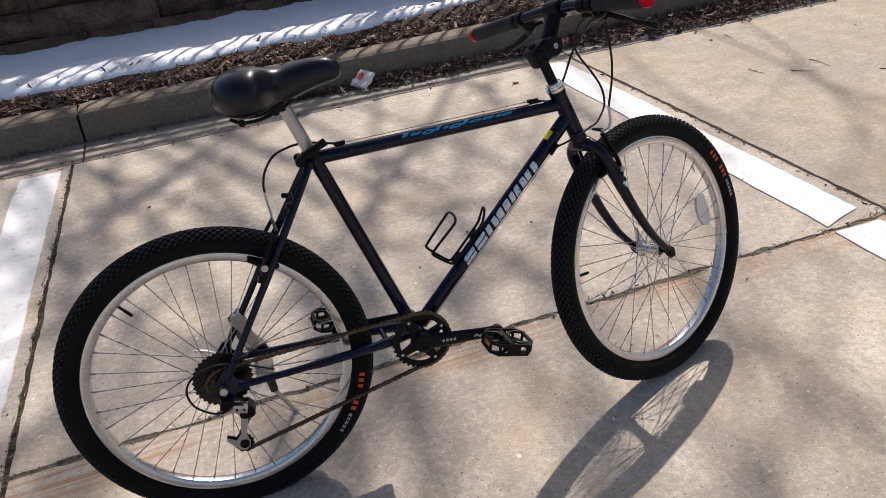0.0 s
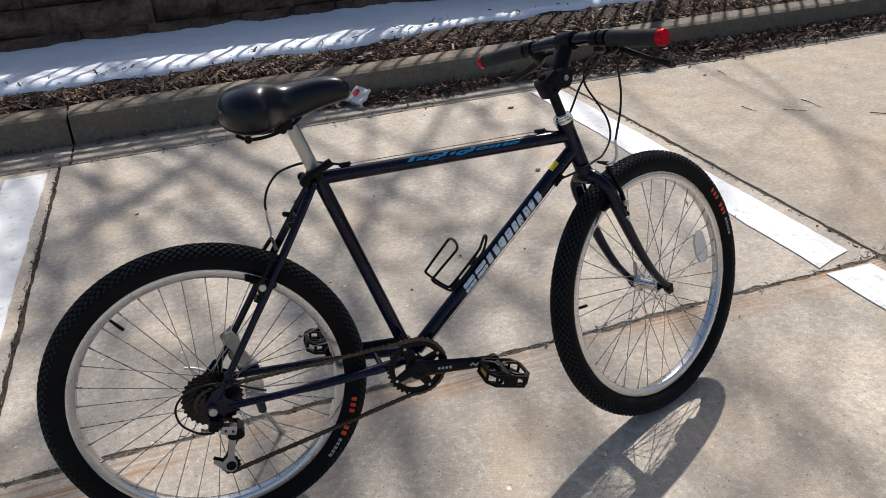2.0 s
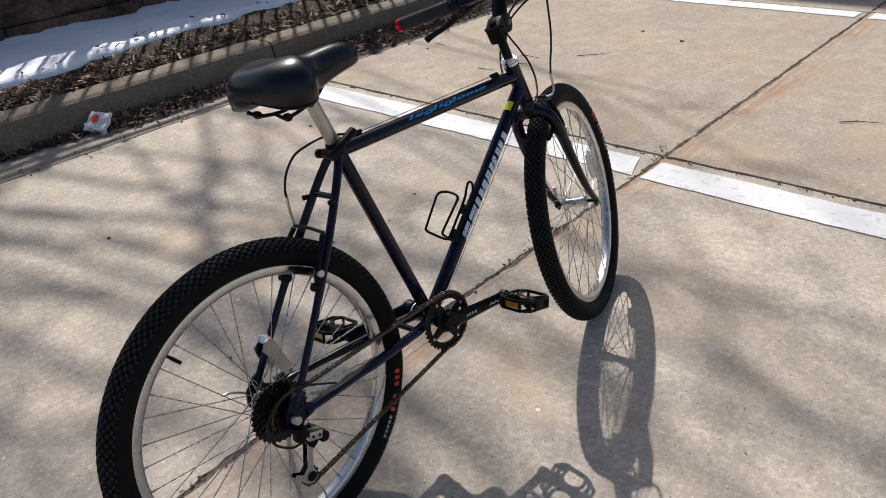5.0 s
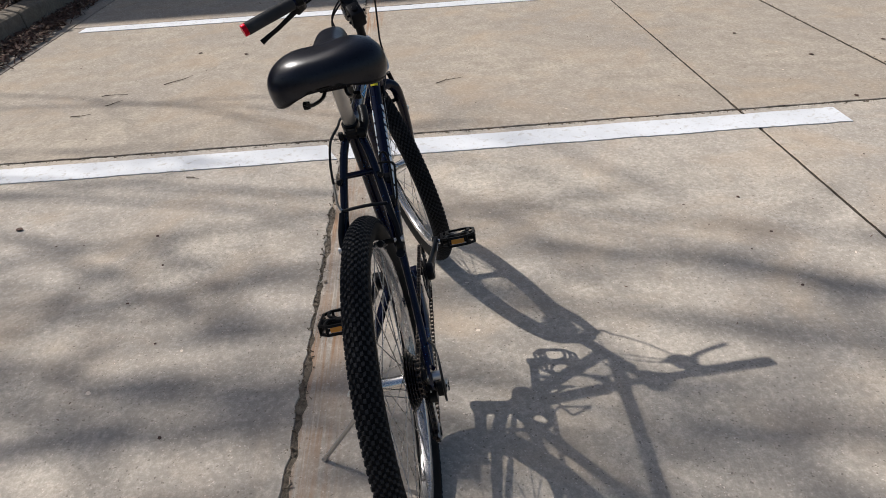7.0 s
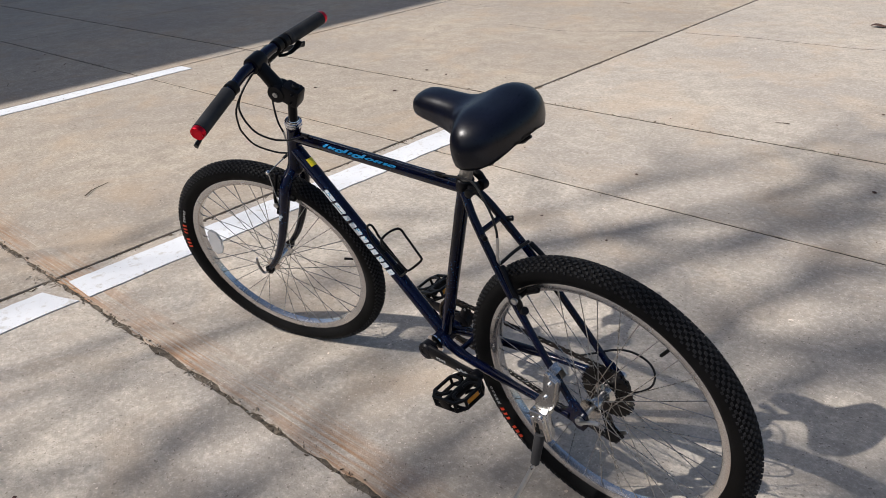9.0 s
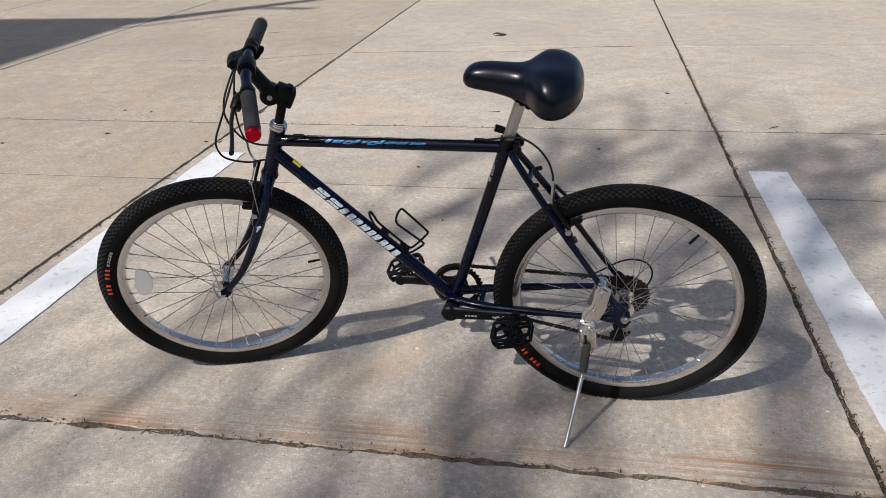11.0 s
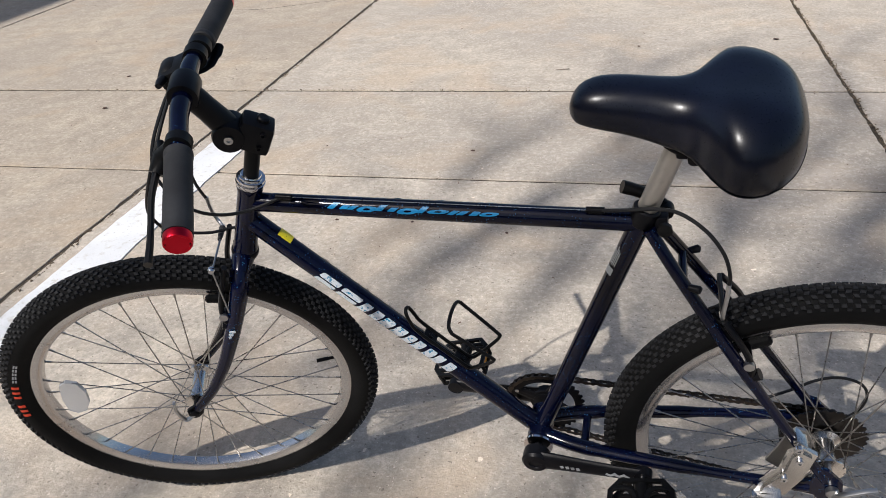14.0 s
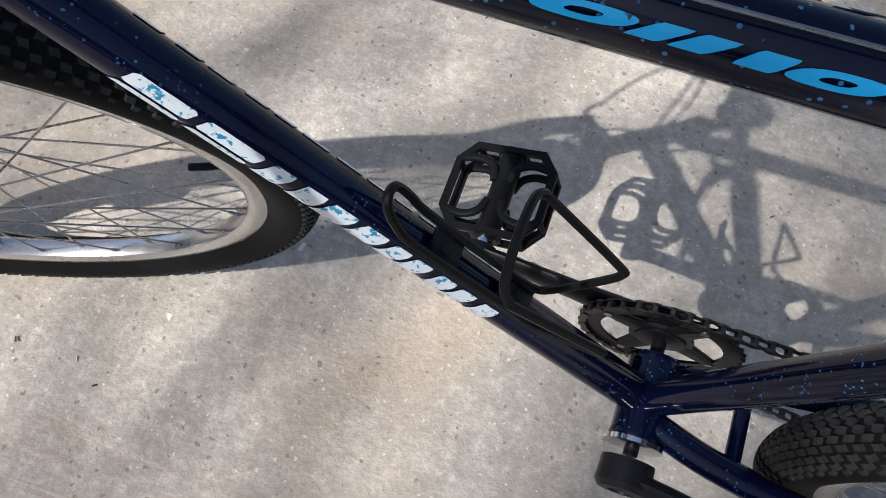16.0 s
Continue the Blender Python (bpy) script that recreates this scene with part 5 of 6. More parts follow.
part("cage_cover", lathe(bmesh.new(), [(0.0045, -0.0560), (0.0105, -0.0560), (0.0105, -0.0572), (0.0045, -0.0572)], 20, closed=True, centre=(0.009, 0, -0.151)), M_PLASTIC, mech, "black ring on the cage", smooth=False)
for x in (0.016, 0.030):
    part("limit_screw", rod((x, -0.092, -0.044 - (x - 0.016) * 0.33), (x, -0.0945, -0.044 - (x - 0.016) * 0.33), 0.0026, 10), M_PLASTIC, mech)
part("knuckle", block(bmesh.new(), (-0.004, -0.082, -0.030), (0.022, 0.018, 0.026), pose(0, 0, 0, 0, 18, 0), 0.005), M_PLASTIC, mech)
for p in (P1, P2):
    bm = toothed(11, 0.0165, 0.0200, p.y - 0.0016, p.y + 0.0016, 0.004)
    part("jockey_wheel", bm, M_PLASTIC, mech, "black jockey wheel", smooth=False, m=Matrix.Translation((p.x, 0, p.z)))
    bm = lathe(bmesh.new(), [(0.001, p.y - 0.009), (0.0055, p.y - 0.009), (0.0055, p.y + 0.009), (0.001, p.y + 0.009)], 10, centre=(p.x, 0, p.z))
    part("jockey_bolt", bm, M_PLASTIC, mech)
pts = smooth_path([(0.110, -0.067, 0.012), (0.050, -0.074, 0.046), (0.016, -0.084, 0.062), (-0.018, -0.092, 0.066), (-0.052, -0.096, 0.054), (-0.068, -0.096, 0.028), (-0.062, -0.094, -0.008), (-0.032, -0.090, -0.038), (-0.006, -0.086, -0.046)], 7)
bike("cable", tube(bmesh.new(), pts, 0.0024, 8), M_CABLE, "black cable housing")

# ---- bottle cage on the down tube ----
dd = (DT1 - DT0).normalized()
nn = Vector((-dd.z, 0, dd.x))
C = lambda u, y, h: DT0 + dd * u + nn * h + Vector((0, y, 0))
w = 0.0030
pts = smooth_path([C(0.160, 0.010, 0.024), C(0.20, 0.0105, 0.0235), C(0.262, 0.011, 0.024), C(0.282, 0.0105, 0.030), C(0.297, 0.007, 0.037), C(0.301, 0, 0.039), C(0.297, -0.007, 0.037), C(0.282, -0.0105, 0.030), C(0.262, -0.011, 0.024), C(0.20, -0.0105, 0.0235), C(0.160, -0.010, 0.024)], 5)
cage = bike("bottle_cage", tube(bmesh.new(), pts, w, 8), M_PLASTIC, "black wire bottle cage")
hoop = [C(0.185, 0.010, 0.024), C(0.162, 0.011, 0.025), C(0.155, 0.014, 0.034), C(0.152, 0.024, 0.072), C(0.153, 0.027, 0.086), C(0.162, 0.0285, 0.0892), C(0.228, 0.035, 0.0885), C(0.238, 0.035, 0.0890), C(0.2465, 0.027, 0.0905), C(0.250, 0.002, 0.0925),
        C(0.2465, -0.023, 0.0910), C(0.239, -0.031, 0.0895), C(0.229, -0.031, 0.0890), C(0.162, -0.026, 0.0892), C(0.153, -0.0245, 0.086), C(0.152, -0.021, 0.072), C(0.155, -0.013, 0.034), C(0.162, -0.011, 0.025), C(0.185, -0.010, 0.024)]
part("hoop", tube(bmesh.new(), smooth_path(hoop, 4), w, 8), M_PLASTIC, cage)
mrot = dd.to_track_quat("X", "Z").to_matrix().to_4x4()
for u, l in ((0.238, 0.024), (0.172, 0.030)):
    part("cage_plate", block(bmesh.new(), C(u, 0, 0.0205), (l, 0.024, 0.0045), mrot, 0.0015), M_BLACKMETAL, cage)
    bm = tube(bmesh.new(), [C(u, 0, 0.018), C(u, 0, 0.0258), C(u, 0, 0.0262), C(u, 0, 0.0245)], [0.0046, 0.0046, 0.0026, 0.0022], 12)
    part("cage_bolt", bm, M_BLACKMETAL, cage, "dark socket cage bolt")

# ---- kickstand ----
bm = prism(bmesh.new(), [(0.036, 0.090), (0.058, 0.104), (0.074, 0.088), (0.080, 0.044), (0.102, 0.012), (0.107, -0.010), (0.064, -0.010), (0.056, 0.010), (0.046, 0.034)], 0.076, 0.083)
stand = bike("kickstand", bm, M_BRACKET, "silver kickstand with black rubber sleeve")
bm = prism(bmesh.new(), [(0.043, 0.087), (0.058, 0.096), (0.067, 0.085), (0.073, 0.042), (0.094, 0.010), (0.098, -0.006), (0.072, -0.006), (0.063, 0.012), (0.053, 0.036)], 0.083, 0.087)
part("stand_rib", bm, M_BRACKET, stand, smooth=False)
part("stand_housing", block(bmesh.new(), (0.086, 0.089, -0.044), (0.043, 0.022, 0.074), pose(0, 0, 0, 0, 6, 0), 0.006), M_BRACKET, stand, "polished alloy stand housing")
for x in (0.072, 0.099):
    part("stand_rib", block(bmesh.new(), (x, 0.101, -0.050), (0.007, 0.006, 0.056), pose(0, 0, 0, 0, 6, 0), 0.002), M_BRACKET, stand)
part("stand_slot", block(bmesh.new(), (0.090, 0.0995, -0.054), (0.006, 0.003, 0.034), pose(0, 0, 0, 0, 6, 0), 0.001), M_PLASTIC, stand)
for x, z, r, y in ((0.058, 0.078, 0.0052, 0.087), (0.072, 0.036, 0.0052, 0.087), (0.081, -0.018, 0.0075, 0.1), (0.062, 0.100, 0.0060, 0.083)):
    part("stand_bolt", lathe(bmesh.new(), [(0.001, y - 0.002), (r, y - 0.002), (r, y + 0.004), (r * 0.7, y + 0.005), (r * 0.4, y + 0.005), (r * 0.35, y + 0.002), (0.001, y + 0.002)], 12, centre=(x, 0, z)), M_CHROME, stand)
bm = prism(bmesh.new(), [(0.040, 0.088), (0.050, 0.105), (0.063, 0.108), (0.073, 0.094), (0.082, 0.060), (0.094, 0.028), (0.074, 0.014), (0.064, 0.034), (0.055, 0.064)], 0.049, 0.053)
clamp = bike("stay_clamp", bm, M_POST, "dull alloy clamp plate round the stay", smooth=False)
part("clamp_bridge", block(bmesh.new(), (0.059, 0.065, 0.101), (0.020, 0.030, 0.010), pose(0, 0, 0, 0, -30, 0), 0.004), M_BRACKET, clamp)
K0, K1, K2 = Vector((0.087, 0.100, -0.066)), Vector((0.0925, 0.121, -0.139)), Vector((0.126, 0.243, -0.283))
knee = K1 + (K2 - K1) * 0.05
part("stand_sleeve", tube(bmesh.new(), [K0, K0.lerp(K1, 0.3), K1], [0.0105, 0.0112, 0.0098], 12), M_BROWNRUBBER, stand, "black rubber sleeve")
bm = tube(bmesh.new(), [K1 - (K1 - K0) * 0.1, K1, knee, K2 - (K2 - K1) * 0.05, K2], [0.0058, 0.0058, 0.0056, 0.0052, 0.0075], 12)
part("stand_leg", bm, M_ALLOY, stand, "slim alloy stand leg")

# ---- graphics: plain shapes in their colours ----
def on_tube(ends, r, u, a):
    """The point at u along a tube and a degrees round it (0 up, 90 to its left)."""
    p, q = ends
    d = (q - p).normalized()
    up = (Vector((0, 0, 1)) - d * d.z).normalized()
    return p + d * u + (up * math.cos(radians(a)) + Vector((0, 1, 0)) * math.sin(radians(a))) * r


def sheet(bm, ends, r, rows):
    """A skin over rows of (u, a) points on a tube."""
    g = [[bm.verts.new(on_tube(ends, r, u, a)) for u, a in row] for row in rows]
    for p, q in zip(g, g[1:]):
        for k in range(len(p) - 1):
            bm.faces.new((p[k], p[k + 1], q[k + 1], q[k]))


def bar_mark(bm, ends, r, u0, u1, a0, a1, lean):
    """A slanted bar with slightly rounded ends."""
    n = 6
    sheet(bm, ends, r, [[(u0 + lean * k / n + (u1 - u0) * (0.06 if k in (0, n) else 0), a0 + (a1 - a0) * k / n) for k in range(n + 1)], [(u1 + lean * k / n - (u1 - u0) * (0.06 if k in (0, n) else 0), a0 + (a1 - a0) * k / n) for k in range(n + 1)]])


def oval_mark(bm, ends, r, u0, u1, a0, a1, lean, hole):
    """A slanted oval with a hole."""
    n = 22
    rows = []
    for k in (1.0, hole):
        row = []
        for i in range(n + 1):
            c, s = math.cos(2 * math.pi * i / n), math.sin(2 * math.pi * i / n)
            c, s = math.copysign(abs(c) ** 0.8, c), math.copysign(abs(s) ** 0.8, s)
            v = 0.5 + 0.5 * s * k
            row.append(((u0 + u1) / 2 + (u1 - u0) / 2 * c * k + lean * v, a0 + (a1 - a0) * v))
        rows.append(row)
    sheet(bm, ends, r, rows)


def row_of_marks(ends, r, s, start, stop, marks, a0, a1, lean):
    """Plain bars and ovals in place of a word: each mark is (width, kind, reach up, reach down)."""
    bm = bmesh.new()
    total = sum(m[0] for m in marks)
    u = start
    for i, (w, kind, high, low) in enumerate(marks):
        k = (stop - start) * w / total
        top, foot = s * (a0 - high), s * (a1 + low)
        lift = r + 0.0005 + 0.0001 * (i % 2)
        if kind == "bar":
            bar_mark(bm, ends, lift, u, u + 0.80 * k, top, foot, lean)
        elif kind == "slit":
            mid = (top + foot) / 2
            bar_mark(bm, ends, lift, u, u + 0.86 * k, top, mid - s * 4, lean * 0.45)
            bar_mark(bm, ends, lift, u + lean * 0.5, u + 0.86 * k + lean * 0.5, mid + s * 4, foot, lean * 0.45)
        elif kind == "pair":
            bar_mark(bm, ends, lift, u, u + 0.36 * k, top, foot, lean)
            bar_mark(bm, ends, lift, u + 0.52 * k, u + 0.90 * k, s * a0, foot, lean * 0.7)
        else:
            oval_mark(bm, ends, lift, u, u + 0.92 * k, s * (a0 - high * 0.5), s * (a1 + low * 0.7), lean, 0.36)
        u += k
    return bm


for s in (1, -1):
    marks = [(1.05, "slit", 0, 0), (1.05, "slit", 0, 0), (1.05, "pair", 0, 0), (0.62, "bar", 0, 0), (0.62, "bar", 0, 0), (0.45, "bar", 0, 0), (1.05, "pair", 0, 0), (1.05, "pair", 0, 0)]
    ends, lean, u0, u1 = ((DT1, DT0), -0.009, 0.140, 0.410) if s > 0 else ((DT0, DT1), -0.009, 0.181, 0.455)
    bike("frame_graphic", row_of_marks(ends, 0.0160, s, u0, u1, marks, 46, 116, lean), M_DECAL_WHITE, "row of chipped white marks on the down tube")
    marks = [(1.0, "pair", 12, 0), (0.42, "bar", 0, 0), (1.0, "oval", 0, 16), (1.0, "pair", 12, 0), (1.05, "oval", 0, 16), (0.42, "bar", 14, 0), (1.05, "oval", 0, 0), (0.42, "bar", 0, 0), (1.0, "pair", 0, 0), (0.9, "oval", 0, 0)]
    ends, lean, u0, u1 = ((TT1, TT0), -0.010, 0.136, 0.380) if s > 0 else ((TT0, TT1), -0.010, 0.196, 0.446)
    bike("frame_graphic", row_of_marks(ends, 0.0143, s, u0, u1, marks, 48, 71, lean), M_DECAL_BLUE, "row of bright blue slanted marks on the top tube")
bm = bmesh.new()
ring_on_tube(bm, DT0, DT1, 0.0160, 0.504, 0.527, -44, 28, 0.0, n=10, lift=0.0008)
bike("sticker", bm, M_STICKER, "small yellow sticker with dark print")
bm = bmesh.new()
for k in range(6):
    ring_on_tube(bm, ST0, ST1, 0.0144, 0.391, 0.424 - 0.004 * (k % 3), 2 + 10 * k, 7 + 10 * k, 0.0, n=2)
ring_on_tube(bm, ST0, ST1, 0.0144, 0.374, 0.386, 4, 58, 0.0, n=6)
bike("frame_graphic", bm, M_DECAL_GREY, "small worn grey print on the seat tube")

# ---- loose things on the ground ----
def twig(at, length, turn, seed, r=0.0026):
    rng = random.Random(seed)
    bow, wave = rng.uniform(-0.08, 0.08) * length, rng.uniform(0, 6)
    pts = [Vector((length * (i / 9 - 0.5), bow * math.sin(math.pi * i / 9) + 0.02 * length * math.sin(i * 0.9 + wave), r + 0.001)) for i in range(10)]
    bm = tube(bmesh.new(), pts, [r * (1 - 0.07 * i) for i in range(10)], 6)
    tube(bm, [pts[3], pts[3] + Vector((0.14 * length, 0.08 * length * rng.choice((-1, 1)), 0.002))], [r * 0.6, r * 0.3], 5)
    ob = part("twig", bm, M_TWIG)
    ob.location, ob.rotation_euler = at, (0, 0, turn)
    return tagged(ob, "thin dry brown twig on the concrete", "twig", "twigs")


for k, (x, y, l, a) in enumerate([(2.94, -0.20, 0.175, -1.12), (3.33, 1.385, 0.20, -0.75), (3.11, 1.69, 0.15, -1.6), (2.97, 1.65, 0.11, -0.66), (2.79, 1.77, 0.105, -1.4), (3.08, 2.38, 0.09, -1.7), (1.84, 0.957, 0.062, -2.0), (-0.9, -2.55, 0.09, 0.7), (3.2, -5.58, 0.11, 0.15), (0.67, -2.80, 0.07, 0.2)]):
    twig((x, y, 0.002), l, a, k)


def dead_leaf(at, size, turn, seed):
    rng = random.Random(seed)
    bm = bmesh.new()
    rows = []
    for i in range(6):
        t = i / 5
        w = size * 0.34 * math.sin(math.pi * (0.06 + 0.9 * t)) + 0.001
        lift = 0.10 * size * math.sin(2.4 * t + seed) * rng.uniform(0.6, 1.3)
        rows.append([bm.verts.new((size * (t - 0.5), s * w, 0.002 + abs(lift) + abs(s) * size * 0.06)) for s in (-1, 0, 1)])
    for p, q in zip(rows, rows[1:]):
        for k in range(2):
            bm.faces.new((p[k], p[k + 1], q[k + 1], q[k]))
    ex = bmesh.ops.extrude_face_region(bm, geom=bm.faces[:])
    for v in ex["geom"]:
        if isinstance(v, bmesh.types.BMVert):
            v.co.z -= 0.0015
    ob = part("dead_leaf", bm, M_LEAF)
    ob.location, ob.rotation_euler = at, (0, 0, turn)
    return tagged(ob, "curled brown dead leaf on the concrete", "leaf", "dead leaves")


rng = random.Random(3)
for k, (x, y, s) in enumerate([(2.93, -2.21, 0.045), (0.925, -5.40, 0.15), (0.69, -1.12, 0.018), (1.02, -1.167, 0.018), (1.29, -1.16, 0.02), (0.25, 0.67, 0.018), (2.24, -2.10, 0.04), (3.47, -1.99, 0.04), (2.91, -2.69, 0.035), (3.12, -2.72, 0.04), (0.93, -1.77, 0.03), (0.04, -2.12, 0.035), (3.93, 1.39, 0.04), (3.82, 1.07, 0.045), (1.33, 0.967, 0.022), (1.11, 0.89, 0.016), (0.65, 0.79, 0.014), (0.88, 0.94, 0.016), (1.72, 2.39, 0.06), (1.47, 1.53, 0.05), (0.41, 1.68, 0.03), (-0.23, 1.85, 0.03), (2.97, 2.39, 0.04), (-0.4, -3.3, 0.05), (0.3, -3.2, 0.03), (1.62, 1.95, 0.03)]):
    dead_leaf((x, y, 0.0), s * (0.62 if s < 0.1 else 0.8), rng.uniform(0, 6), k)

# leaves blown together on the far shaded bays
fr = np.random.default_rng(52)
v, f = [], []
for n, xs, ys, size, seed in ((130, (5.78, 6.02), (0.72, 1.15), 0.045, 61), (90, (7.9, 8.2), (0.95, 1.2), 0.05, 62), (260, (7.50, 7.60), (-0.1, 1.5), 0.035, 63), (40, (5.7, 6.3), (0.30, 0.46), 0.03, 64), (60, (5.4, 7.4), (0.4, 1.6), 0.022, 65), (25, (5.6, 7.4), (-1.6, 0.2), 0.022, 66)):
    more, quads = chips(n, xs, lambda x: fr.uniform(*ys), lambda x: 0.0, lambda x, y: -0.006, size, seed, thin=0.2)
    f += [tuple(i + len(v) for i in q) for q in quads]
    v += more
ob = raw("leaf_litter", v, f, M_LEAF)
tagged(ob, "small piles of dark leaves blown onto the shaded concrete", "leaf litter", kind="stuff")

gr = np.random.default_rng(8)
v, f = chips(700, (-3.0, 5.5), lambda x: gr.uniform(-5.0, 2.6), lambda x: 0.0, lambda x, y: 0.001 - 0.020 * gr.random(), 0.0060, 31, thin=0.8)
ob = raw("grit", v, f, M_LEAF)
tagged(ob, "small dark grit and bark crumbs strewn over the concrete", "grit", kind="stuff")
bm = bmesh.new()
nx, ny = 930, 5
g = [[bm.verts.new((-3.4 + 12 * i / nx, 0.335 + 0.046 * (j / ny - 0.5), -0.0035 + 0.003 * hash_noise(i * 0.7, j * 1.3, 5.0))) for j in range(ny + 1)] for i in range(nx + 1)]
for i in range(nx):
    for j in range(ny):
        bm.faces.new((g[i][j], g[i + 1][j], g[i + 1][j + 1], g[i][j + 1]))
ob = part("joint_filler", bm, grainy("crumbled_mortar", (0.07, 0.055, 0.040), (0.26, 0.215, 0.165), 55, 0.95, 0.8, 0.006))
tagged(ob, "crumbled brown mortar filling the wide slab joint", "joint filler", kind="stuff")
v, f = chips(4700, (-3.0, 8.4), lambda x: 0.335, lambda x: 0.017, lambda x, y: -0.017, 0.0075, 32, thin=0.9)
ob = raw("joint_rubble", v, f, by_island("rubble", [(0.0, (0.07, 0.055, 0.038)), (0.5, (0.17, 0.14, 0.10)), (1.0, (0.32, 0.27, 0.20))], 0.9))
tagged(ob, "crumbled grit lying in the wide slab joint", "rubble", kind="stuff")

v, f = chips(240, (2.06, 2.28), lambda x: 0.350 + 0.25 * (x - 2.1), lambda x: 0.020, lambda x, y: -0.018, 0.0075, 33, thin=0.9)
ob = raw("broken_corner", v, f, by_island("broken_concrete", [(0.0, (0.28, 0.24, 0.19)), (0.5, (0.42, 0.38, 0.32)), (1.0, (0.58, 0.55, 0.50))], 0.9))
tagged(ob, "crumbled pale concrete where the slab corners have broken", "rubble", kind="stuff")

v, f = chips(620, (-1.6, 5.2), lambda x: -2.49, lambda x: 0.012 + 0.02 * max(0, hash_noise(x * 1.7, 6.0)), lambda x, y: -0.016, 0.009, 34, thin=0.8)
ob = raw("joint_rubble", v, f, by_island("pale_rubble", [(0.0, (0.06, 0.05, 0.035)), (0.5, (0.22, 0.18, 0.13)), (1.0, (0.55, 0.50, 0.42))], 0.9))
tagged(ob, "pale grit and bark crumbs lying in the slab joint", "rubble", kind="stuff")

pg = np.random.default_rng(19)
v, f = chips(900, (-1.6, 3.4), lambda x: -2.50 - abs(pg.normal()) * 0.13, lambda x: 0.0, lambda x, y: -0.019, 0.0095, 36, thin=0.5)
ob = raw("pale_grit", v, f, by_island("pale_grit", [(0.0, (0.30, 0.26, 0.20)), (0.5, (0.52, 0.47, 0.39)), (1.0, (0.70, 0.66, 0.58))], 0.9))
tagged(ob, "pale crumbs of broken concrete strewn beside the joint", "grit", kind="stuff")
v, f = chips(520, (0.9, 2.9), lambda x: 0.335 + pg.normal() * 0.022, lambda x: 0.0, lambda x, y: -0.018, 0.0085, 37, thin=0.6)
more, quads = chips(520, (-1.4, 3.0), lambda x: pg.uniform(-2.2, 2.4), lambda x: 0.0, lambda x, y: -0.0185, 0.0045, 38, thin=0.7)
ob = raw("pale_grit", v + more, f + [tuple(i + len(v) for i in q) for q in quads], ob.data.materials[0])
tagged(ob, "pale concrete crumbs along the wide joint and over the slabs", "grit", kind="stuff")

DIRT = by_island("joint_crumbs", [(0.0, (0.035, 0.026, 0.018)), (0.6, (0.13, 0.10, 0.07)), (1.0, (0.34, 0.28, 0.20))], 0.9)
for x in (2.16, -0.60):
    jr = np.random.default_rng(40 + int(x * 10))
    v, f = chips(2600, (x - 0.010, x + 0.010), lambda q: jr.uniform(-4.8, 2.62), lambda q: 0.0, lambda q, y: -0.018, 0.009, 41, thin=0.8)
    ob = raw("joint_dirt", v, f, DIRT)
    tagged(ob, "brown dirt and crumbs lying in the slab joint", "dirt", kind="stuff")
v, f = chips(700, (-3.0, 1.4), lambda q: 2.64, lambda q: 0.06, lambda q, y: -0.012, 0.012, 43, thin=0.6)
ob = raw("gutter_dirt", v, f, DIRT)
tagged(ob, "dark crumbs and bark bits along the gutter joint", "dirt", kind="stuff")

def crack(points, width, seed):
    """Dirt packed in a fine wandering crack, standing a hair above the slab."""
    path = smooth_path([(x, y, 0) for x, y in points], 14)
    bm = bmesh.new()
    rows = []
    for i, p in enumerate(path):
        w = width * (0.35 + 0.9 * abs(hash_noise(i * 0.31, seed)))
        y = p.y + 0.016 * hash_noise(p.x * 4.0, seed, 2.0) + 0.007 * hash_noise(p.x * 19.0, seed, 5.0)
        rows.append([bm.verts.new((p.x, y + d * w, z)) for d, z in ((-0.5, -0.002), (-0.3, 0.0012), (0.3, 0.0012), (0.5, -0.002))])
    for p, q in zip(rows, rows[1:]):
        for k in range(3):
            bm.faces.new((p[k], p[k + 1], q[k + 1], q[k]))
    ob = part("crack", bm, M_JOINT)
    return tagged(ob, "fine dirt-filled crack across the concrete slab", "crack", "cracks", "structure")


crack([(2.10, -4.61), (1.56, -4.66), (0.79, -4.65), (0.13, -4.85), (-0.59, -4.89)], 0.010, 3.0)
crack([(3.62, -4.30), (3.3, -4.27), (3.0, -4.27), (2.6, -4.45), (2.2, -4.6)], 0.006, 8.0)

# crumpled carton by the kerb
bm = bmesh.new()
rc = random.Random(6)
n = 7
top = [[bm.verts.new((0.105 * (i / n - 0.5) + rc.gauss(0, 0.002), 0.125 * (j / n - 0.5) + rc.gauss(0, 0.002), 0.020 + 0.004 * math.sin(i * 1.3 + j) + rc.gauss(0, 0.002))) for j in range(n + 1)] for i in range(n + 1)]
for i in range(n):
    for j in range(n):
        bm.faces.new((top[i][j], top[i + 1][j], top[i + 1][j + 1], top[i][j + 1]))
ex = bmesh.ops.extrude_face_region(bm, geom=bm.faces[:])
for q in ex["geom"]:
    if isinstance(q, bmesh.types.BMVert):
        q.co.z -= 0.022
carton = part("crumpled_carton", bm, M_CARTON)
carton.matrix_world = pose(0.985, 2.855, 0.048, 0, -38, 25)
tagged(carton, "crumpled white carton with a red print lying in the gutter", "litter")
bm = bmesh.new()
bmesh.ops.create_circle(bm, cap_ends=True, segments=14, radius=0.024)
red_print = part("print", bm, M_DECAL_RED, carton, "faded red round print", smooth=False, m=pose(0.010, 0.012, 0.0275))

# ---- slabs, gutter, kerb and stones: the many pieces ----
pavement = new("pavement")
tagged(pavement, "sunlit tan concrete parking slabs with dirty joints", "pavement", kind="structure")


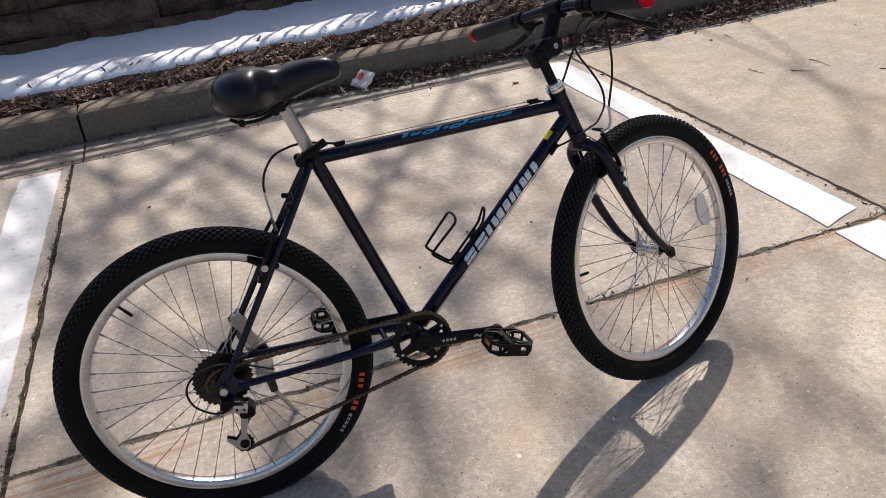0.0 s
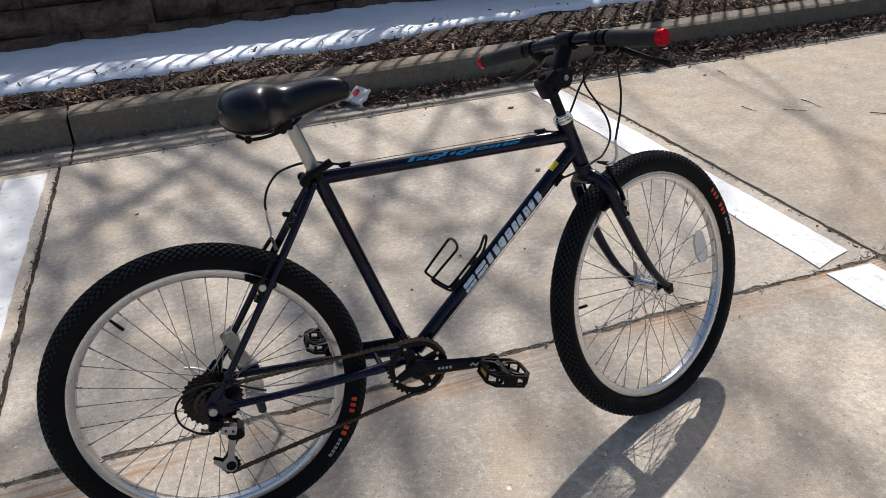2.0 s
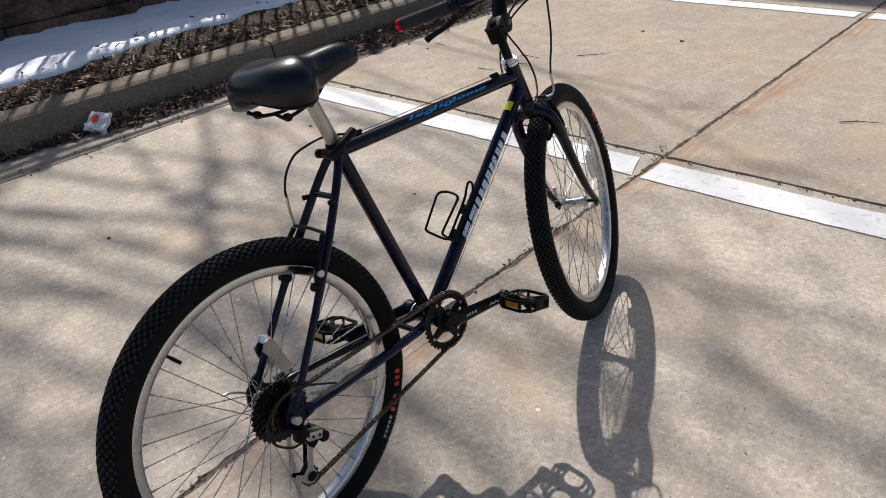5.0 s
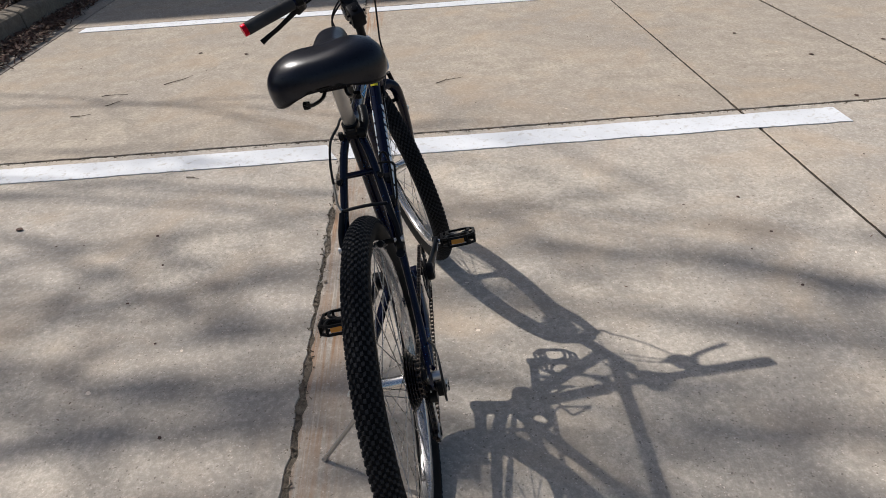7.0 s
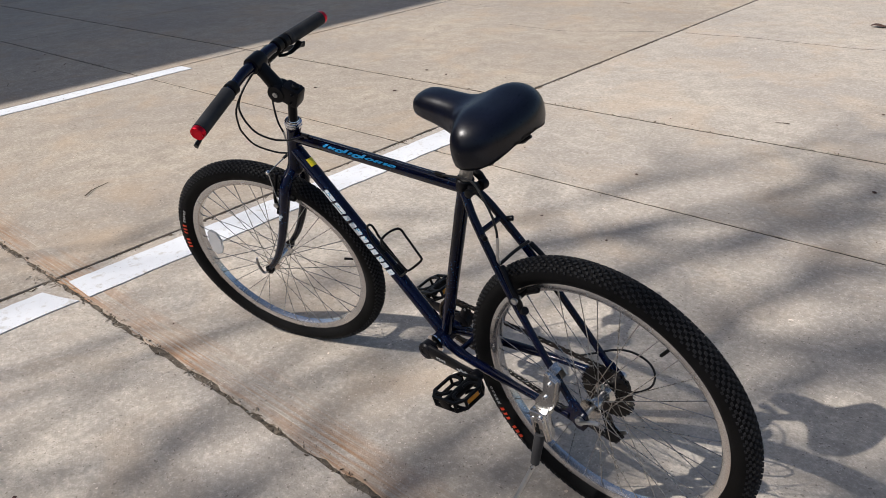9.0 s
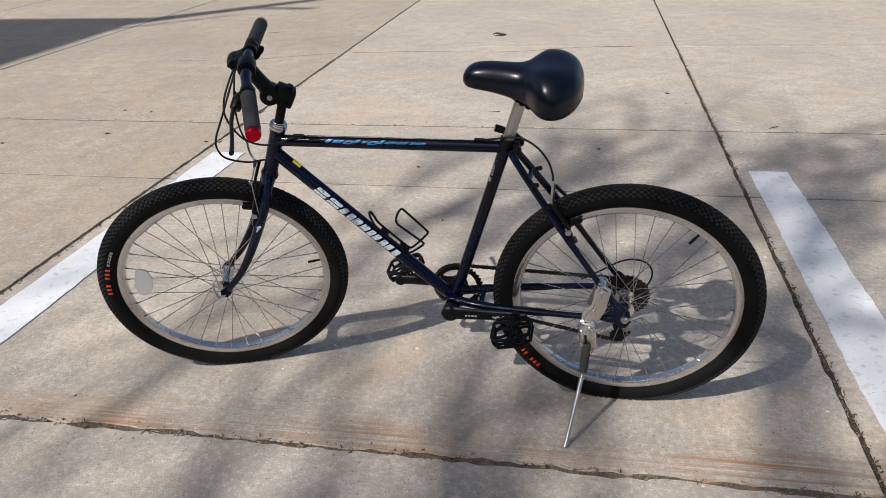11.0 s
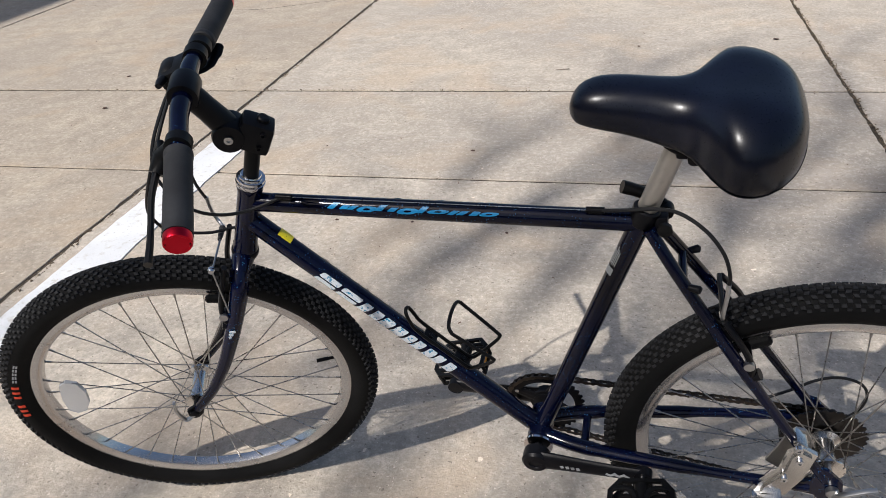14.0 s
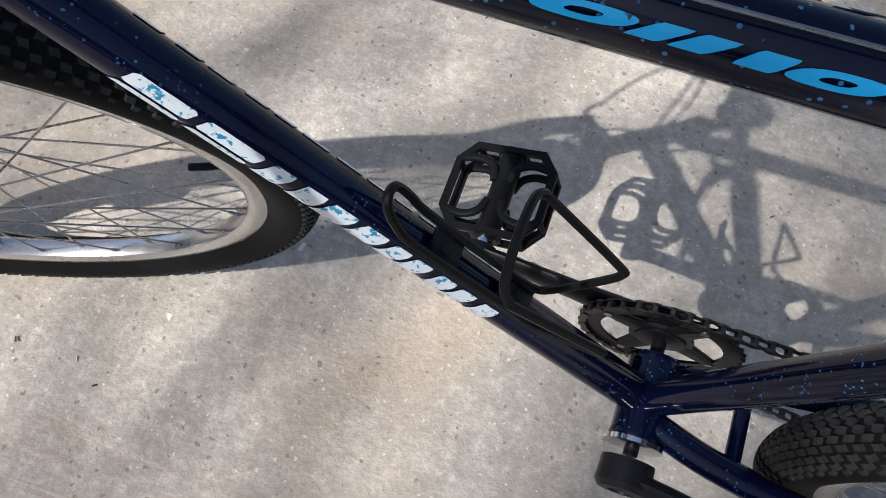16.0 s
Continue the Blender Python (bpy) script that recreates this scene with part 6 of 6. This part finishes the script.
def slab_mesh(x0, x1, y0, y1, near, seed, ragged0, ragged1):
    """A slab with a chipped, slightly rounded arris. ragged0 and ragged1: how torn its edges along x are."""
    step = 0.035 if near else 0.6
    out = []
    for (ax, ay), (bx, by), rag in (((x0, y0), (x1, y0), ragged0), ((x1, y0), (x1, y1), 0.0042), ((x1, y1), (x0, y1), ragged1), ((x0, y1), (x0, y0), 0.0042)):
        n = max(2, int(math.hypot(bx - ax, by - ay) / step))
        for i in range(n):
            t = i / n
            x, y = ax + (bx - ax) * t, ay + (by - ay) * t
            if near:
                k = rag * (1.0 * hash_noise(x * 6 + seed, y * 6) + 1.3 * hash_noise(x * 23, y * 23, seed) + 0.8 * hash_noise(x * 60, y * 60, seed))
                if ay == by:
                    y += k
                else:
                    x += k
            out.append((x, y))
    cx, cy = (x0 + x1) / 2, (y0 + y1) / 2
    n = len(out)
    verts, faces = [], []
    for inset, z in ((0.0018, 0.0), (0.0, -0.0022), (0.0, -0.03)):
        for x, y in out:
            verts.append((x - math.copysign(min(inset, abs(x - cx)), x - cx), y - math.copysign(min(inset, abs(y - cy)), y - cy), z))
    faces.append(tuple(range(n)))
    for a in (0, n):
        for k in range(n):
            faces.append((a + k, a + n + k, a + n + (k + 1) % n, a + (k + 1) % n))
    return verts, faces


count = 0
for i in range(len(JOINT_X) - 1):
    for j in range(len(JOINT_Y) - 1):
        x0, x1, y0, y1 = JOINT_X[i], JOINT_X[i + 1], JOINT_Y[j], JOINT_Y[j + 1]
        near = -3.5 < x0 < 5.5 and y0 > -5
        g0, g1 = GAP_Y.get(y0, 0.006), GAP_Y.get(y1, 0.006)
        v, f = slab_mesh(x0 + 0.0085, x1 - 0.0085, y0 + g0, y1 - g1, near, count * 3.7, 0.009 if y0 == 0.335 else 0.0018, 0.009 if y1 == 0.335 else 0.0018)
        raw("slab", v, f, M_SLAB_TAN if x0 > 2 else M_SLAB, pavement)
        count += 1

gutter = new("gutter")
tagged(gutter, "grey concrete gutter strip in front of the kerb", "gutter", kind="structure")
kerb = new("kerb")
tagged(kerb, "weathered brown-grey concrete kerb with a rounded top", "kerb", kind="structure")
KERB_X = [-11.5, -8.8, -6.05, -3.3, -0.55, 2.19, 4.95, 7.7, 10.45]
for k in range(len(KERB_X) - 1):
    v, f = slab_mesh(KERB_X[k] + 0.006, KERB_X[k + 1] - 0.006, 2.634, KERB_Y + 0.02, True, 90 + k * 2.2, 0.002, 0.001)
    raw("gutter_slab", v, f, M_GUTTER, gutter)
    prof = [(KERB_Y, -0.03), (KERB_Y + 0.002, 0.01), (KERB_Y + 0.022, 0.125), (KERB_Y + 0.032, 0.150), (KERB_Y + 0.052, 0.163), (KERB_Y + 0.08, 0.167), (BED_Y - 0.02, 0.167), (BED_Y, 0.158), (BED_Y, -0.03)]
    x0, x1 = KERB_X[k] + 0.007, KERB_X[k + 1] - 0.007
    n = 46
    verts, faces = [], []
    for i in range(n + 1):
        x = x0 + (x1 - x0) * i / n
        pinch = 0.006 if i in (0, n) else 0.0
        for q, (y, z) in enumerate(prof):
            w = 0.004 * hash_noise(x * 4, q * 2.0, k) if 0 < q < 8 else 0
            verts.append((x, y + w + (pinch if q < 4 else 0), z + w * 0.6 - (pinch if 2 < q < 8 else 0)))
    m = len(prof)
    for i in range(n):
        for q in range(m):
            faces.append((i * m + q, i * m + (q + 1) % m, (i + 1) * m + (q + 1) % m, (i + 1) * m + q))
    faces += [tuple(range(m))[::-1], tuple(n * m + q for q in range(m))]
    raw("kerb_stone", verts, faces, M_KERB, kerb, smooth=False)

# rough-split stones of the retaining wall, eight shapes shared among all
shapes = []
for k in range(8):
    bm = bmesh.new()
    nx, nz = 9, 5
    L, H, D = 0.425, 0.173, 0.24
    grid = [[bm.verts.new((L * (i / nx - 0.5) + 0.006 * hash_noise(k * 5, i, j) , -0.004 - 0.075 * min(1, 4 * min(i / nx, 1 - i / nx)) * min(1, 3.5 * min(j / nz, 1 - j / nz)) * (0.75 + 0.8 * hash_noise(i * 0.55 + k * 9.3, j * 0.7)) , H * (j / nz - 0.5) + 0.004 * hash_noise(i * 1.1, k * 3.3, j))) for j in range(nz + 1)] for i in range(nx + 1)]
    for i in range(nx):
        for j in range(nz):
            bm.faces.new((grid[i][j], grid[i + 1][j], grid[i + 1][j + 1], grid[i][j + 1]))
    rim = [e for e in bm.edges if e.is_boundary]
    ex = bmesh.ops.extrude_edge_only(bm, edges=rim)
    for q in ex["geom"]:
        if isinstance(q, bmesh.types.BMVert):
            q.co.y = D
    bmesh.ops.recalc_face_normals(bm, faces=bm.faces)
    me = bpy.data.meshes.new("stone")
    bm.to_mesh(me)
    bm.free()
    me.materials.append(M_STONE)
    shapes.append(me)
rs = random.Random(12)
for row in range(6):
    x = -5.8 - rs.random() * 0.3
    while x < 8.4:
        stretch = rs.choice((0.62, 0.8, 1.0, 1.0, 1.25, 1.5))
        ob = new("stone", shapes[rs.randrange(8)])
        ob.parent = wall_north
        ob.location = (x + 0.214 * stretch, WALL_Y + 0.035 * row / 2 + rs.gauss(0, 0.012), BED_Z - 0.02 + 0.087 + row * 0.176)
        ob.rotation_euler = (rs.gauss(0, 0.03), rs.gauss(0, 0.006), rs.gauss(0, 0.03))
        ob.scale = (stretch, 1.0, rs.uniform(0.97, 1.03))
        x += 0.428 * stretch
